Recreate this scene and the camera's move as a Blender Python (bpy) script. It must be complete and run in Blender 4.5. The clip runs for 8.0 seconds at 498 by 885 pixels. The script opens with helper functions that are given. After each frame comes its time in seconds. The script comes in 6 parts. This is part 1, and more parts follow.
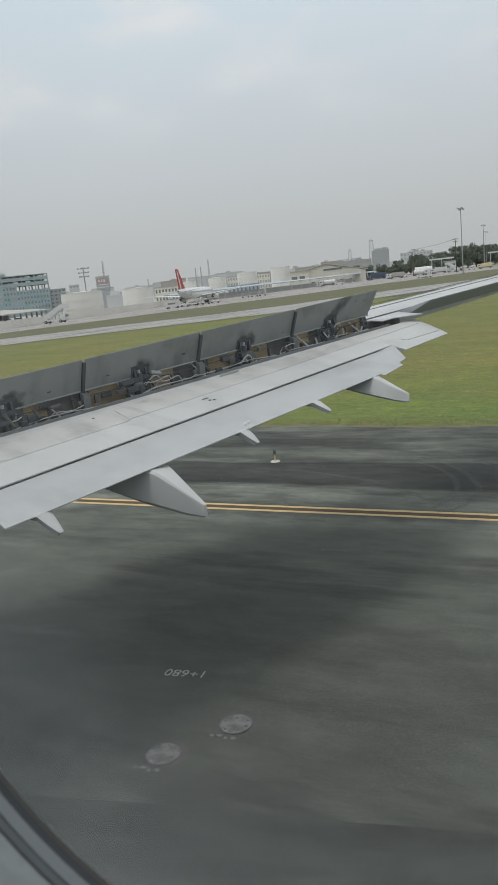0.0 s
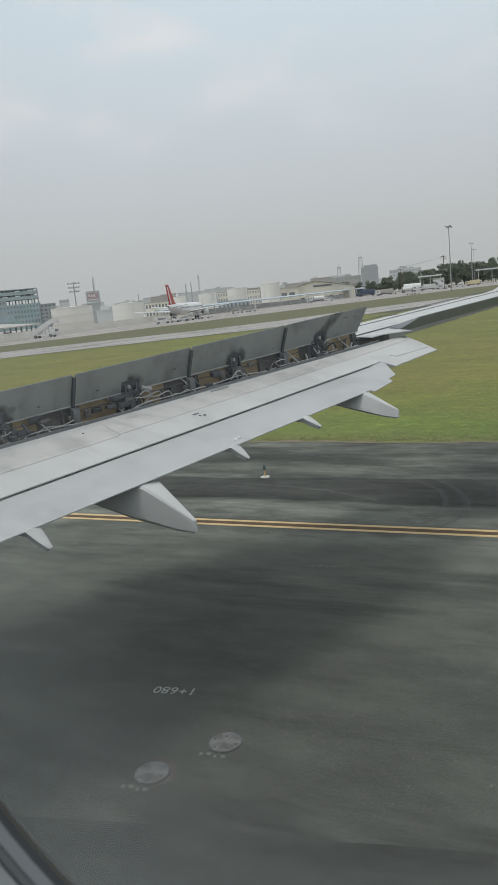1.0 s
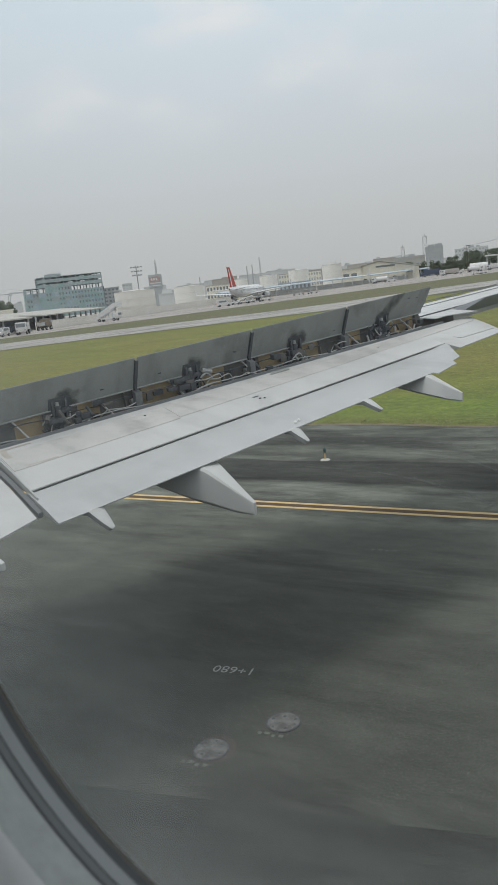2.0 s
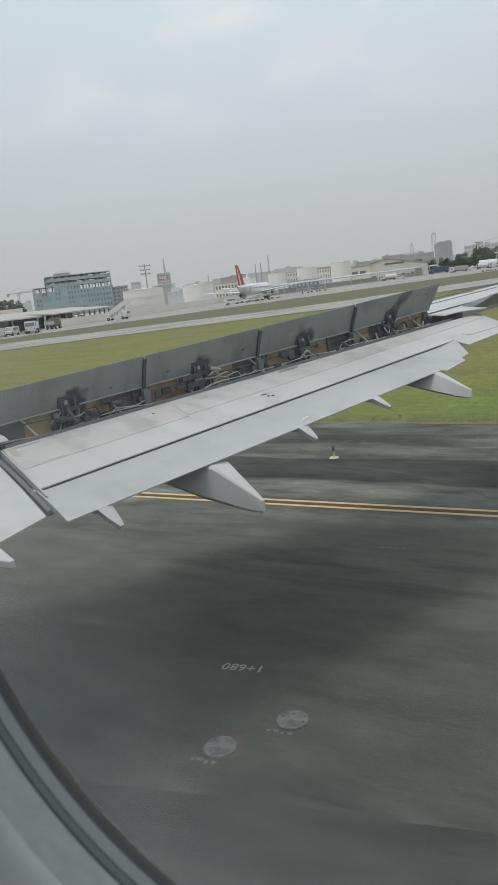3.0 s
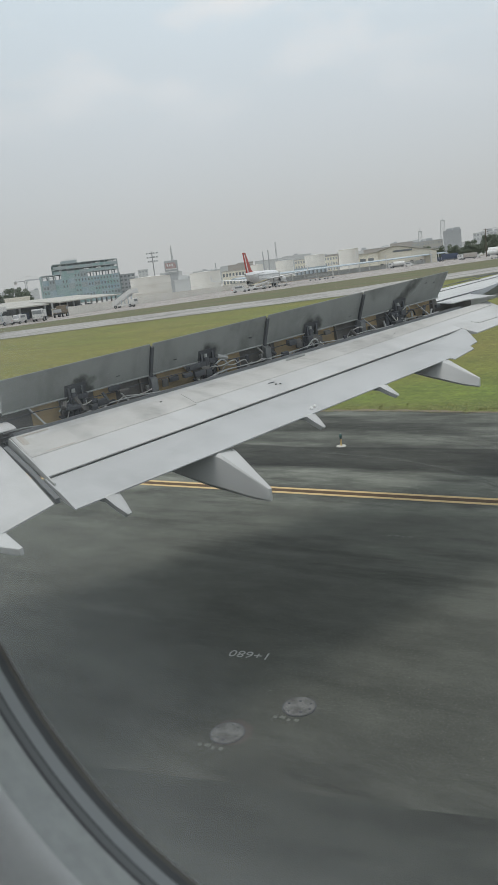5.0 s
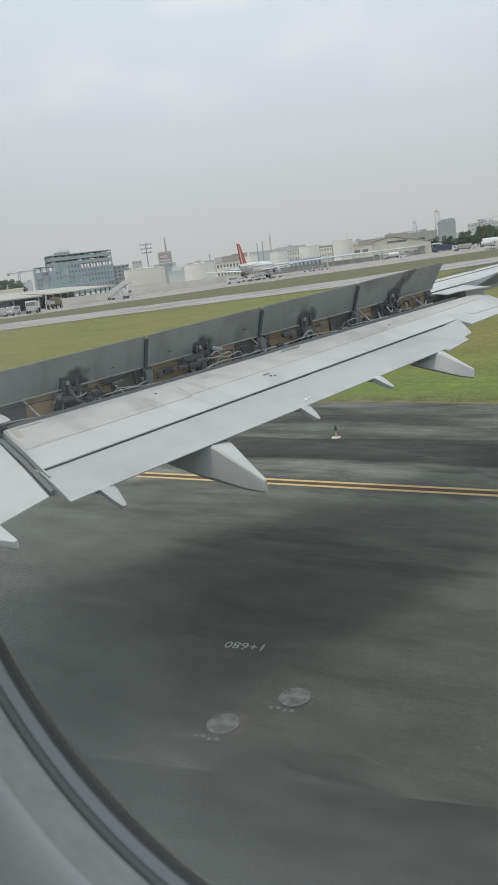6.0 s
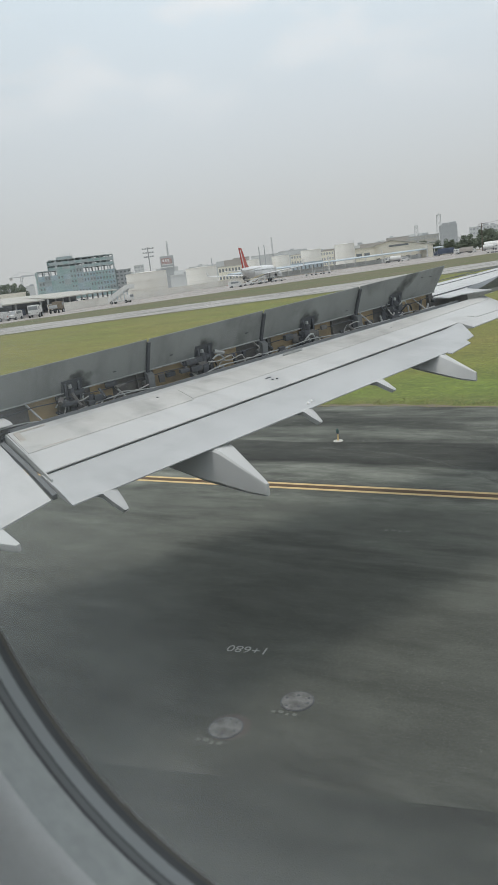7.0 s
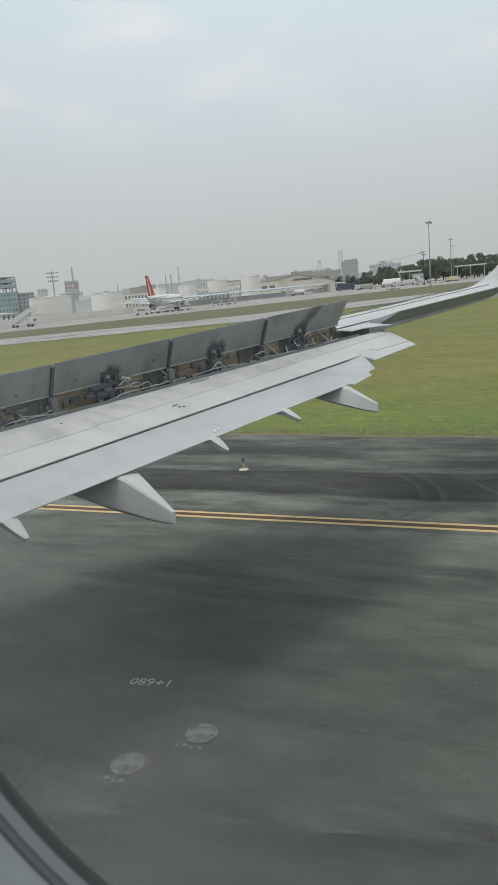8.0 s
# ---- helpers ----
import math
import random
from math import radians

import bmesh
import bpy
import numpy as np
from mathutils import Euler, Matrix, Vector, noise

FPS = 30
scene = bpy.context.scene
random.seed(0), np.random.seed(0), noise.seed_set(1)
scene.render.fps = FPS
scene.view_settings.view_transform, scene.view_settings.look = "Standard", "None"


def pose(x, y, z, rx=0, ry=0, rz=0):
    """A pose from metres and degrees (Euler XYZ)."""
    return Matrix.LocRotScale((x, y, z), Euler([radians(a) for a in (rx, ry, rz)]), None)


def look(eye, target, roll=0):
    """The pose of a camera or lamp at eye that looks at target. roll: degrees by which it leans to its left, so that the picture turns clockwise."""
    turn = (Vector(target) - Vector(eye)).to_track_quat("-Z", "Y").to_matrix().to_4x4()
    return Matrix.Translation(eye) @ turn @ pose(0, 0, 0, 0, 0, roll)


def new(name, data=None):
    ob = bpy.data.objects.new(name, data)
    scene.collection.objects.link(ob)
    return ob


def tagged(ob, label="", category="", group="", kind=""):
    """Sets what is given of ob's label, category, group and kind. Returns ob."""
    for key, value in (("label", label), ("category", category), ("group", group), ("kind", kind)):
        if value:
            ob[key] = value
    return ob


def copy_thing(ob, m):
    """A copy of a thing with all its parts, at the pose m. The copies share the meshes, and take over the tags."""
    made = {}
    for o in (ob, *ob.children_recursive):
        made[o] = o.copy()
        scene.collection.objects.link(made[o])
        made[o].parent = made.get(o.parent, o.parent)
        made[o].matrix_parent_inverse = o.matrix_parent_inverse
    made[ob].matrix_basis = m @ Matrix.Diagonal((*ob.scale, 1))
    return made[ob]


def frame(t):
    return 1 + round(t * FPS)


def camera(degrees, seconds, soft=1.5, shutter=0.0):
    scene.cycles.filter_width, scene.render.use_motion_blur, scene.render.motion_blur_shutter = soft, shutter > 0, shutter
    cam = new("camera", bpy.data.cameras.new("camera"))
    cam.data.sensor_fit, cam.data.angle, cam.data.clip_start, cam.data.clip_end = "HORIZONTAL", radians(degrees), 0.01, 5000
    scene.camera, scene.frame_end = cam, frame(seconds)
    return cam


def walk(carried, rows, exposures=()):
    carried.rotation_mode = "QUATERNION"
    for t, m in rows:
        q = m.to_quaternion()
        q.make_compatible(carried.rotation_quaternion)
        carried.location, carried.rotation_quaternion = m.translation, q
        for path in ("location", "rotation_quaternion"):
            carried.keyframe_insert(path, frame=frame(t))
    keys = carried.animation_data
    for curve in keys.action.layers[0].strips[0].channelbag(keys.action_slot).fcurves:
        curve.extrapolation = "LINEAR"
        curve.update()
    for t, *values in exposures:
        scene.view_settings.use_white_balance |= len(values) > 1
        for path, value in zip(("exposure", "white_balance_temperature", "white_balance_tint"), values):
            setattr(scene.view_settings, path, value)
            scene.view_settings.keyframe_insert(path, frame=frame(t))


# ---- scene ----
cam = camera(36.99, 8.0, soft=1.5)
cam.data.dof.use_dof, cam.data.dof.focus_distance, cam.data.dof.aperture_fstop = True, 12.0, 45.0
PATH = [
    (0.0, pose(-0.0051, 0, 4.3968, 78.09, 5.95, 30.52)),
    (0.2, pose(-0.0081, 0, 4.3983, 78.93, 5.60, 29.45)),
    (0.5, pose(-0.0126, 0, 4.4021, 79.20, 5.68, 29.29)),
    (1.0, pose(-0.0139, 0, 4.4009, 79.18, 5.65, 29.76)),
    (1.5, pose(-0.0076, 0, 4.4010, 78.95, 6.00, 32.40)),
    (1.7, pose(-0.0068, 0, 4.4013, 78.58, 6.15, 33.46)),
    (2.8, pose(-0.0020, 0, 4.3974, 78.22, 6.40, 35.04)),
    (3.0, pose(-0.0011, 0, 4.3967, 78.26, 6.53, 35.04)),
    (3.5, pose(-0.0016, 0, 4.3968, 78.30, 6.53, 35.05)),
    (4.0, pose(-0.0004, 0, 4.3961, 77.91, 6.48, 35.35)),
    (4.5, pose(-0.0005, 0, 4.3974, 77.61, 6.57, 35.65)),
    (5.8, pose(-0.0036, 0, 4.3996, 76.87, 6.50, 35.36)),
    (6.0, pose(-0.0041, 0, 4.3993, 76.72, 6.64, 35.17)),
    (6.5, pose(-0.0043, 0, 4.3990, 76.60, 6.59, 35.30)),
    (7.0, pose(-0.0042, 0, 4.3965, 77.02, 6.75, 35.31)),
    (7.5, pose(-0.0128, 0, 4.3907, 78.14, 5.89, 33.93)),
    (7.7, pose(-0.0179, 0, 4.3906, 78.27, 5.65, 31.96)),
    (8.0, pose(-0.0255, 0, 4.3902, 78.50, 4.74, 28.25)),
]
walk(cam, PATH, exposures=((0.0, -0.06), (1.5, -0.05), (3.0, 0.0), (4.5, 0.0), (6.0, 0.10), (7.0, 0.13), (8.0, 0.04)))

# ---------------------------------------------------------------- world and light
SUN_EL, SUN_ROT = radians(73), radians(200)
world = bpy.data.worlds.new("overcast_sky")
scene.world = world
world.use_nodes = True
wn, wl = world.node_tree.nodes, world.node_tree.links
wn.clear()
out = wn.new("ShaderNodeOutputWorld")
sky = wn.new("ShaderNodeTexSky")
sky.sky_type, sky.sun_disc = "NISHITA", False
sky.sun_elevation, sky.sun_rotation, sky.dust_density = SUN_EL, SUN_ROT, 4.0
bg_sky, bg_cloud, mixw = wn.new("ShaderNodeBackground"), wn.new("ShaderNodeBackground"), wn.new("ShaderNodeMixShader")
bg_sky.inputs[1].default_value = 0.09
tc, sep = wn.new("ShaderNodeTexCoord"), wn.new("ShaderNodeSeparateXYZ")
ramp = wn.new("ShaderNodeValToRGB")
for pos, c in ((0.0, (0.525, 0.54, 0.54)), (0.08, (0.555, 0.577, 0.582)), (0.18, (0.625, 0.672, 0.70)), (0.33, (0.705, 0.80, 0.86)), (1.0, (0.88, 0.95, 0.99))):
    e = ramp.color_ramp.elements[0] if pos == 0 else ramp.color_ramp.elements[-1] if pos == 1 else ramp.color_ramp.elements.new(pos)
    e.position, e.color = pos, (*c, 1)
mp, nz = wn.new("ShaderNodeMapping"), wn.new("ShaderNodeTexNoise")
mp.inputs["Scale"].default_value = (1.0, 1.0, 2.6)
nz.inputs["Scale"].default_value, nz.inputs["Detail"].default_value, nz.inputs["Roughness"].default_value = 4.2, 7, 0.6
cr, hi_ = wn.new("ShaderNodeMapRange"), wn.new("ShaderNodeMapRange")
for node_, vals in ((cr, (0.47, 0.62, 0.0, 0.8)), (hi_, (0.17, 0.33, 0.0, 1.0))):
    for k, v in enumerate(vals):
        node_.inputs[k + 1].default_value = v
wisp, mul = wn.new("ShaderNodeMath"), wn.new("ShaderNodeMix")
wisp.operation = "MULTIPLY"
mul.data_type = "RGBA"
mul.inputs[7].default_value = (0.90, 0.885, 0.87, 1)
wl.new(tc.outputs["Generated"], sep.inputs[0])
wl.new(sep.outputs[2], ramp.inputs[0])
wl.new(sep.outputs[2], hi_.inputs[0])
wl.new(tc.outputs["Generated"], mp.inputs[0])
wl.new(mp.outputs[0], nz.inputs["Vector"])
wl.new(nz.outputs[0], cr.inputs[0])
wl.new(cr.outputs[0], wisp.inputs[0])
wl.new(hi_.outputs[0], wisp.inputs[1])
wl.new(wisp.outputs[0], mul.inputs[0])
wl.new(ramp.outputs[0], mul.inputs[6])
wl.new(mul.outputs[2], bg_cloud.inputs[0])
wl.new(sky.outputs[0], bg_sky.inputs[0])
mixw.inputs[0].default_value = 0.9
wl.new(bg_sky.outputs[0], mixw.inputs[1])
wl.new(bg_cloud.outputs[0], mixw.inputs[2])
wl.new(mixw.outputs[0], out.inputs[0])

sun_data = bpy.data.lights.new("sun", "SUN")
sun_data.energy, sun_data.angle, sun_data.color = 0.95, radians(14), (1.0, 0.97, 0.92)
sun = new("sun", sun_data)
SUN_DIR = Vector((math.sin(SUN_ROT) * math.cos(SUN_EL), math.cos(SUN_ROT) * math.cos(SUN_EL), math.sin(SUN_EL)))
sun.matrix_world = look(SUN_DIR * 80, (0, 0, 0))


# ---------------------------------------------------------------- helpers
def mat(name, col, rough=0.6, metal=0.0, col2=None, scale=3.0, stretch=(1, 1, 1), var=0.5, bump=0.15, fine=60.0, per_piece=0.0, spec=0.5, grain=0.09):
    """A surface: two colours mixed by a coarse noise, a fine grain in colour and relief."""
    m = bpy.data.materials.new(name)
    m.use_nodes = True
    n, l = m.node_tree.nodes, m.node_tree.links
    b = n["Principled BSDF"]
    b.inputs["Roughness"].default_value, b.inputs["Metallic"].default_value = rough, metal
    b.inputs["Specular IOR Level"].default_value = spec
    t, mp_ = n.new("ShaderNodeTexCoord"), n.new("ShaderNodeMapping")
    mp_.inputs["Scale"].default_value = stretch
    l.new(t.outputs["Object"], mp_.inputs[0])
    big, small = n.new("ShaderNodeTexNoise"), n.new("ShaderNodeTexNoise")
    for tex, s, d in ((big, scale, 5), (small, fine, 3)):
        tex.inputs["Scale"].default_value, tex.inputs["Detail"].default_value = s, d
        l.new(mp_.outputs[0], tex.inputs["Vector"])
    rng = n.new("ShaderNodeMapRange")
    rng.inputs[1].default_value, rng.inputs[2].default_value = 0.5 - 0.5 * (1 - var) - 0.02, 0.5 + 0.5 * (1 - var) + 0.02
    l.new(big.outputs[0], rng.inputs[0])
    mx = n.new("ShaderNodeMix")
    mx.data_type = "RGBA"
    col2 = col2 or tuple(c * 0.78 for c in col)
    mx.inputs[6].default_value, mx.inputs[7].default_value = (*col, 1), (*col2, 1)
    l.new(rng.outputs[0], mx.inputs[0])
    gr = n.new("ShaderNodeMapRange")
    gr.inputs[1].default_value, gr.inputs[2].default_value, gr.inputs[3].default_value, gr.inputs[4].default_value = 0.3, 0.7, 1 - grain, 1 + grain
    l.new(small.outputs[0], gr.inputs[0])
    m2 = n.new("ShaderNodeMix")
    m2.data_type, m2.blend_type = "RGBA", "MULTIPLY"
    m2.inputs[0].default_value = 1.0
    l.new(mx.outputs[2], m2.inputs[6])
    l.new(gr.outputs[0], m2.inputs[7])
    last = m2.outputs[2]
    if per_piece:
        oi, hv, pr = n.new("ShaderNodeObjectInfo"), n.new("ShaderNodeHueSaturation"), n.new("ShaderNodeMapRange")
        pr.inputs[3].default_value, pr.inputs[4].default_value = 1 - per_piece, 1 + per_piece
        l.new(oi.outputs["Random"], pr.inputs[0])
        l.new(pr.outputs[0], hv.inputs["Value"])
        l.new(last, hv.inputs["Color"])
        last = hv.outputs[0]
    l.new(last, b.inputs["Base Color"])
    if bump:
        bp = n.new("ShaderNodeBump")
        bp.inputs["Strength"].default_value, bp.inputs["Distance"].default_value = bump, 0.01
        l.new(small.outputs[0], bp.inputs["Height"])
        l.new(bp.outputs[0], b.inputs["Normal"])
    return m


def glass_mat(name, col, rough=0.08):
    m = mat(name, col, rough, 0.0, var=0.9, bump=0.0, scale=0.6)
    m.node_tree.nodes["Principled BSDF"].inputs["Specular IOR Level"].default_value = 0.8
    return m


def thing(name, label, category, m=None, group="", kind=""):
    e = new(name)
    if m is not None:
        e.matrix_basis = m
    return tagged(e, label, category, group, kind)


def part(name, bm, material, parent=None, label="", sharp=35):
    me = bpy.data.meshes.new(name)
    bmesh.ops.recalc_face_normals(bm, faces=bm.faces[:])
    for f in bm.faces:
        f.smooth = True
    for e in bm.edges:
        e.smooth = len(e.link_faces) == 2 and e.calc_face_angle(0) < radians(sharp)
    bm.to_mesh(me)
    bm.free()
    me.materials.append(material)
    ob = new(name, me)
    if parent is not None:
        ob.parent = parent
        ob.matrix_parent_inverse = parent.matrix_basis.inverted()
    if label:
        ob["label"] = label
    return ob


def local(ob):
    """For things built round the origin: their parts follow the thing's own pose."""
    for o in ob.children_recursive:
        o.matrix_parent_inverse = Matrix.Identity(4)
    return ob


def ring_faces(bm, a, b, closed=True):
    n = len(a)
    for i in range(n if closed else n - 1):
        j = (i + 1) % n
        bm.faces.new((a[i], a[j], b[j], b[i]))


def loft(rings, caps=True, closed=True, bm=None):
    bm = bm or bmesh.new()
    vs = [[bm.verts.new(p) for p in r] for r in rings]
    for a, b in zip(vs, vs[1:]):
        ring_faces(bm, a, b, closed)
    if caps:
        bm.faces.new(vs[0])
        bm.faces.new(list(reversed(vs[-1])))
    return bm


def box(c, s, rz=0.0, bevel=0.0, bm=None, m=None):
    bm = bm or bmesh.new()
    made = bmesh.ops.create_cube(bm, size=1.0)["verts"]
    mm = Matrix.Translation(c) @ Matrix.Rotation(rz, 4, "Z") @ (m or Matrix.Identity(4)) @ Matrix.Diagonal((*s, 1))
    bmesh.ops.transform(bm, matrix=mm, verts=made)
    if bevel:
        es = list({e for v in made for e in v.link_edges})
        bmesh.ops.bevel(bm, geom=es, offset=bevel, segments=2, affect="EDGES", profile=0.6)
    return bm


def frame_axes(d):
    d = Vector(d).normalized()
    u = d.orthogonal().normalized()
    return d, u, d.cross(u)


def cyl(p0, p1, r0, r1=None, seg=12, bm=None, caps=True):
    r1 = r0 if r1 is None else r1
    d, u, v = frame_axes(Vector(p1) - Vector(p0))
    rings = [[Vector(p) + (u * math.cos(k * math.tau / seg) + v * math.sin(k * math.tau / seg)) * r for k in range(seg)] for p, r in ((p0, r0), (p1, r1))]
    return loft(rings, caps, bm=bm)


def tube(pts, r, seg=6, bm=None):
    pts = [Vector(p) for p in pts]
    rings = []
    for i, p in enumerate(pts):
        d = pts[min(i + 1, len(pts) - 1)] - pts[max(i - 1, 0)]
        d.normalize()
        u = d.cross(Vector((0.13, 0.21, 0.97))).normalized()
        v = d.cross(u)
        rings.append([p + (u * math.cos(k * math.tau / seg) + v * math.sin(k * math.tau / seg)) * r for k in range(seg)])
    return loft(rings, bm=bm)


def slab(outline, down, bevel=0.0, bm=None):
    """A plate: the outline's points and the same moved by down."""
    bm = bm or bmesh.new()
    top = [bm.verts.new(p) for p in outline]
    bot = [bm.verts.new(Vector(p) + Vector(down)) for p in outline]
    bm.faces.new(top)
    bm.faces.new(list(reversed(bot)))
    ring_faces(bm, top, bot)
    if bevel:
        bmesh.ops.bevel(bm, geom=bm.edges[:], offset=bevel, segments=2, affect="EDGES", profile=0.6)
    return bm


def far(az, d, z=0.0):
    """A place by its bearing left of straight out, and its distance."""
    near = 5.0 if d < 450 else 0.0
    return Vector((-d * math.sin(radians(az)) - near, d * math.cos(radians(az)), z))


# ---------------------------------------------------------------- materials
M_WHITE = mat("wing_paint", (0.535, 0.54, 0.535), 0.42, scale=1.4, col2=(0.48, 0.485, 0.48), var=0.25, stretch=(0.6, 2.2, 1), bump=0.03, fine=40, grain=0.02)
M_SHROUD = mat("dirty_wing_paint", (0.53, 0.53, 0.515), 0.5, scale=2.0, stretch=(0.7, 1.8, 1), col2=(0.47, 0.465, 0.445), var=0.3, bump=0.05, fine=30, grain=0.05)
# Tab paint darker than the flap's: its shaded plane is put into the colour.
M_TAB = mat("flap_tab_shaded_paint", (0.465, 0.475, 0.478), 0.42, scale=1.5, stretch=(0.6, 2.0, 1), col2=(0.42, 0.43, 0.432), var=0.25, bump=0.03, fine=40, grain=0.02)
M_FAIR = mat("fairing_paint", (0.56, 0.57, 0.565), 0.42, scale=2.5, col2=(0.50, 0.505, 0.495), var=0.5, bump=0.03, fine=50, grain=0.02)
M_UNDER = mat("spoiler_underside", (0.305, 0.322, 0.312), 0.55, scale=1.1, col2=(0.245, 0.255, 0.245), var=0.25, bump=0.04, fine=35, grain=0.02)
M_GREYP = mat("aileron_underside", (0.40, 0.42, 0.445), 0.5, scale=0.8, col2=(0.34, 0.36, 0.38), var=0.4, bump=0.03, fine=35, grain=0.02)
M_SOOT = mat("greasy_soot", (0.075, 0.08, 0.088), 0.6, scale=6, var=0.5, bump=0.1)
M_DARK = mat("dark_metal", (0.085, 0.09, 0.10), 0.55, 0.2, scale=9, var=0.5, bump=0.2)
M_STEEL = mat("bare_steel", (0.42, 0.43, 0.42), 0.4, 0.3, scale=12, var=0.5, bump=0.1)
M_SPAR = mat("ochre_primer", (0.47, 0.35, 0.19), 0.6, scale=5, col2=(0.24, 0.19, 0.12), var=0.5, bump=0.15)
M_CAVE = mat("dark_cove", (0.20, 0.19, 0.175), 0.7, scale=5, col2=(0.05, 0.05, 0.05), var=0.3, bump=0.3)
M_HOSE = mat("pale_hose", (0.55, 0.55, 0.53), 0.5, scale=9, col2=(0.36, 0.35, 0.33), var=0.5, bump=0.05)
M_SMEAR = mat("old_sealant", (0.36, 0.32, 0.27), 0.7, scale=14, col2=(0.46, 0.445, 0.41), var=0.5, bump=0.1)
M_KNUCKLE = mat("grey_forging", (0.20, 0.21, 0.21), 0.5, 0.1, scale=10, col2=(0.13, 0.135, 0.14), var=0.4, bump=0.1)
M_EDGE = mat("seal_strip", (0.48, 0.49, 0.48), 0.5, scale=6, var=0.4, bump=0.05)
M_RUBBER = mat("black_rubber", (0.045, 0.050, 0.055), 0.6, scale=8, var=0.5, bump=0.1)
M_LINER = mat("cabin_liner", (0.52, 0.545, 0.55), 0.6, scale=3, col2=(0.56, 0.58, 0.58), var=0.5, bump=0.08, fine=300, grain=0.02)
M_REVEAL = mat("window_reveal", (0.36, 0.385, 0.38), 0.5, scale=4, var=0.5, bump=0.05, fine=200)
M_SEALANT = mat("dull_sealant", (0.105, 0.098, 0.085), 0.7, scale=30, var=0.5, bump=0.05)
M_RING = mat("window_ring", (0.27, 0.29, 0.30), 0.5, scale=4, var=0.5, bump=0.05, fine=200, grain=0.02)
# City walls made paler: the haze is put into their colour.
M_FAR = mat("hazed_city_render", (0.60, 0.61, 0.60), 0.85, scale=0.05, col2=(0.49, 0.50, 0.50), var=0.3, fine=1.0)
M_CONC = mat("concrete", (0.47, 0.46, 0.43), 0.85, scale=0.12, col2=(0.32, 0.31, 0.29), var=0.4, bump=0.2, fine=4)
M_WALL = mat("boundary_wall_paint", (0.78, 0.76, 0.71), 0.8, scale=0.15, col2=(0.66, 0.63, 0.57), var=0.4, fine=3)
M_BEIGE = mat("beige_render", (0.80, 0.765, 0.66), 0.8, scale=0.12, col2=(0.69, 0.655, 0.56), var=0.4, fine=2)
M_TANK = mat("tank_paint", (0.85, 0.835, 0.79), 0.55, scale=0.1, stretch=(1, 1, 0.3), col2=(0.74, 0.715, 0.66), var=0.4, fine=1.5, bump=0.05, grain=0.02)
M_GREY = mat("grey_render", (0.43, 0.445, 0.45), 0.8, scale=0.15, col2=(0.35, 0.365, 0.37), var=0.4, fine=2)
M_PALE = mat("pale_render", (0.62, 0.63, 0.62), 0.8, scale=0.15, col2=(0.52, 0.53, 0.525), var=0.4, fine=2)
M_ROOF = mat("sheet_roof", (0.47, 0.455, 0.41), 0.6, scale=0.3, col2=(0.38, 0.37, 0.33), var=0.4, fine=3)
M_BROWNROOF = mat("brown_roof", (0.44, 0.41, 0.375), 0.7, scale=0.2, var=0.4, fine=3)
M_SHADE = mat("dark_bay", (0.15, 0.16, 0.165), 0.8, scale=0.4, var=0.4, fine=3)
# Netting and frame colours greyed and blued to paint in the distance haze.
M_NET = mat("hazed_green_net", (0.25, 0.365, 0.345), 0.9, scale=0.13, stretch=(1, 1, 1), col2=(0.35, 0.42, 0.43), var=0.7, fine=1.5, bump=0.1)
M_BLUENET = mat("hazed_blue_net", (0.27, 0.37, 0.41), 0.9, scale=0.13, col2=(0.37, 0.43, 0.46), var=0.7, fine=1.5, bump=0.1)
M_NETCONC = mat("hazed_raw_concrete", (0.38, 0.425, 0.43), 0.9, scale=0.2, col2=(0.31, 0.35, 0.355), var=0.3, fine=1.5)
# Glass colours lifted to paint in haze, the far panes most.
M_PANE = glass_mat("window_glass_dark", (0.19, 0.21, 0.22), 0.3)
M_FARPANE = glass_mat("window_glass_hazed", (0.38, 0.40, 0.41), 0.35)
M_CARW = mat("white_vehicle_paint", (0.68, 0.68, 0.67), 0.35, scale=0.8, col2=(0.58, 0.58, 0.56), var=0.4, bump=0.02, grain=0.02)
M_NAVY = mat("navy_vehicle_paint", (0.06, 0.08, 0.13), 0.35, scale=0.8, var=0.4, bump=0.02)
M_TYRE = mat("tyre_rubber", (0.025, 0.025, 0.027), 0.8, scale=4, var=0.5)
M_POLE = mat("galvanised_pole", (0.38, 0.39, 0.39), 0.5, 0.4, scale=1, var=0.4, bump=0.05)
M_BLUE = mat("pale_blue_sheet", (0.38, 0.45, 0.50), 0.5, scale=0.3, col2=(0.45, 0.50, 0.53), var=0.4, fine=3)
M_POSTER = mat("faded_red_poster", (0.34, 0.20, 0.19), 0.7, scale=0.8, col2=(0.46, 0.40, 0.39), var=0.7, fine=3)
M_RED = mat("red_tail_paint", (0.48, 0.055, 0.035), 0.4, scale=0.5, col2=(0.40, 0.045, 0.03), var=0.4, bump=0.02)
M_JET = mat("airliner_white", (0.74, 0.75, 0.75), 0.35, scale=0.3, col2=(0.66, 0.67, 0.67), var=0.4, bump=0.02, fine=5, grain=0.02)
M_YELL = mat("yellow_line_paint", (0.70, 0.52, 0.25), 0.75, scale=2.5, col2=(0.56, 0.40, 0.18), var=0.3, bump=0.3, fine=25)
M_LINEDARK = mat("dark_line_border", (0.10, 0.055, 0.022), 0.85, scale=2.5, var=0.3, bump=0.3, fine=25)
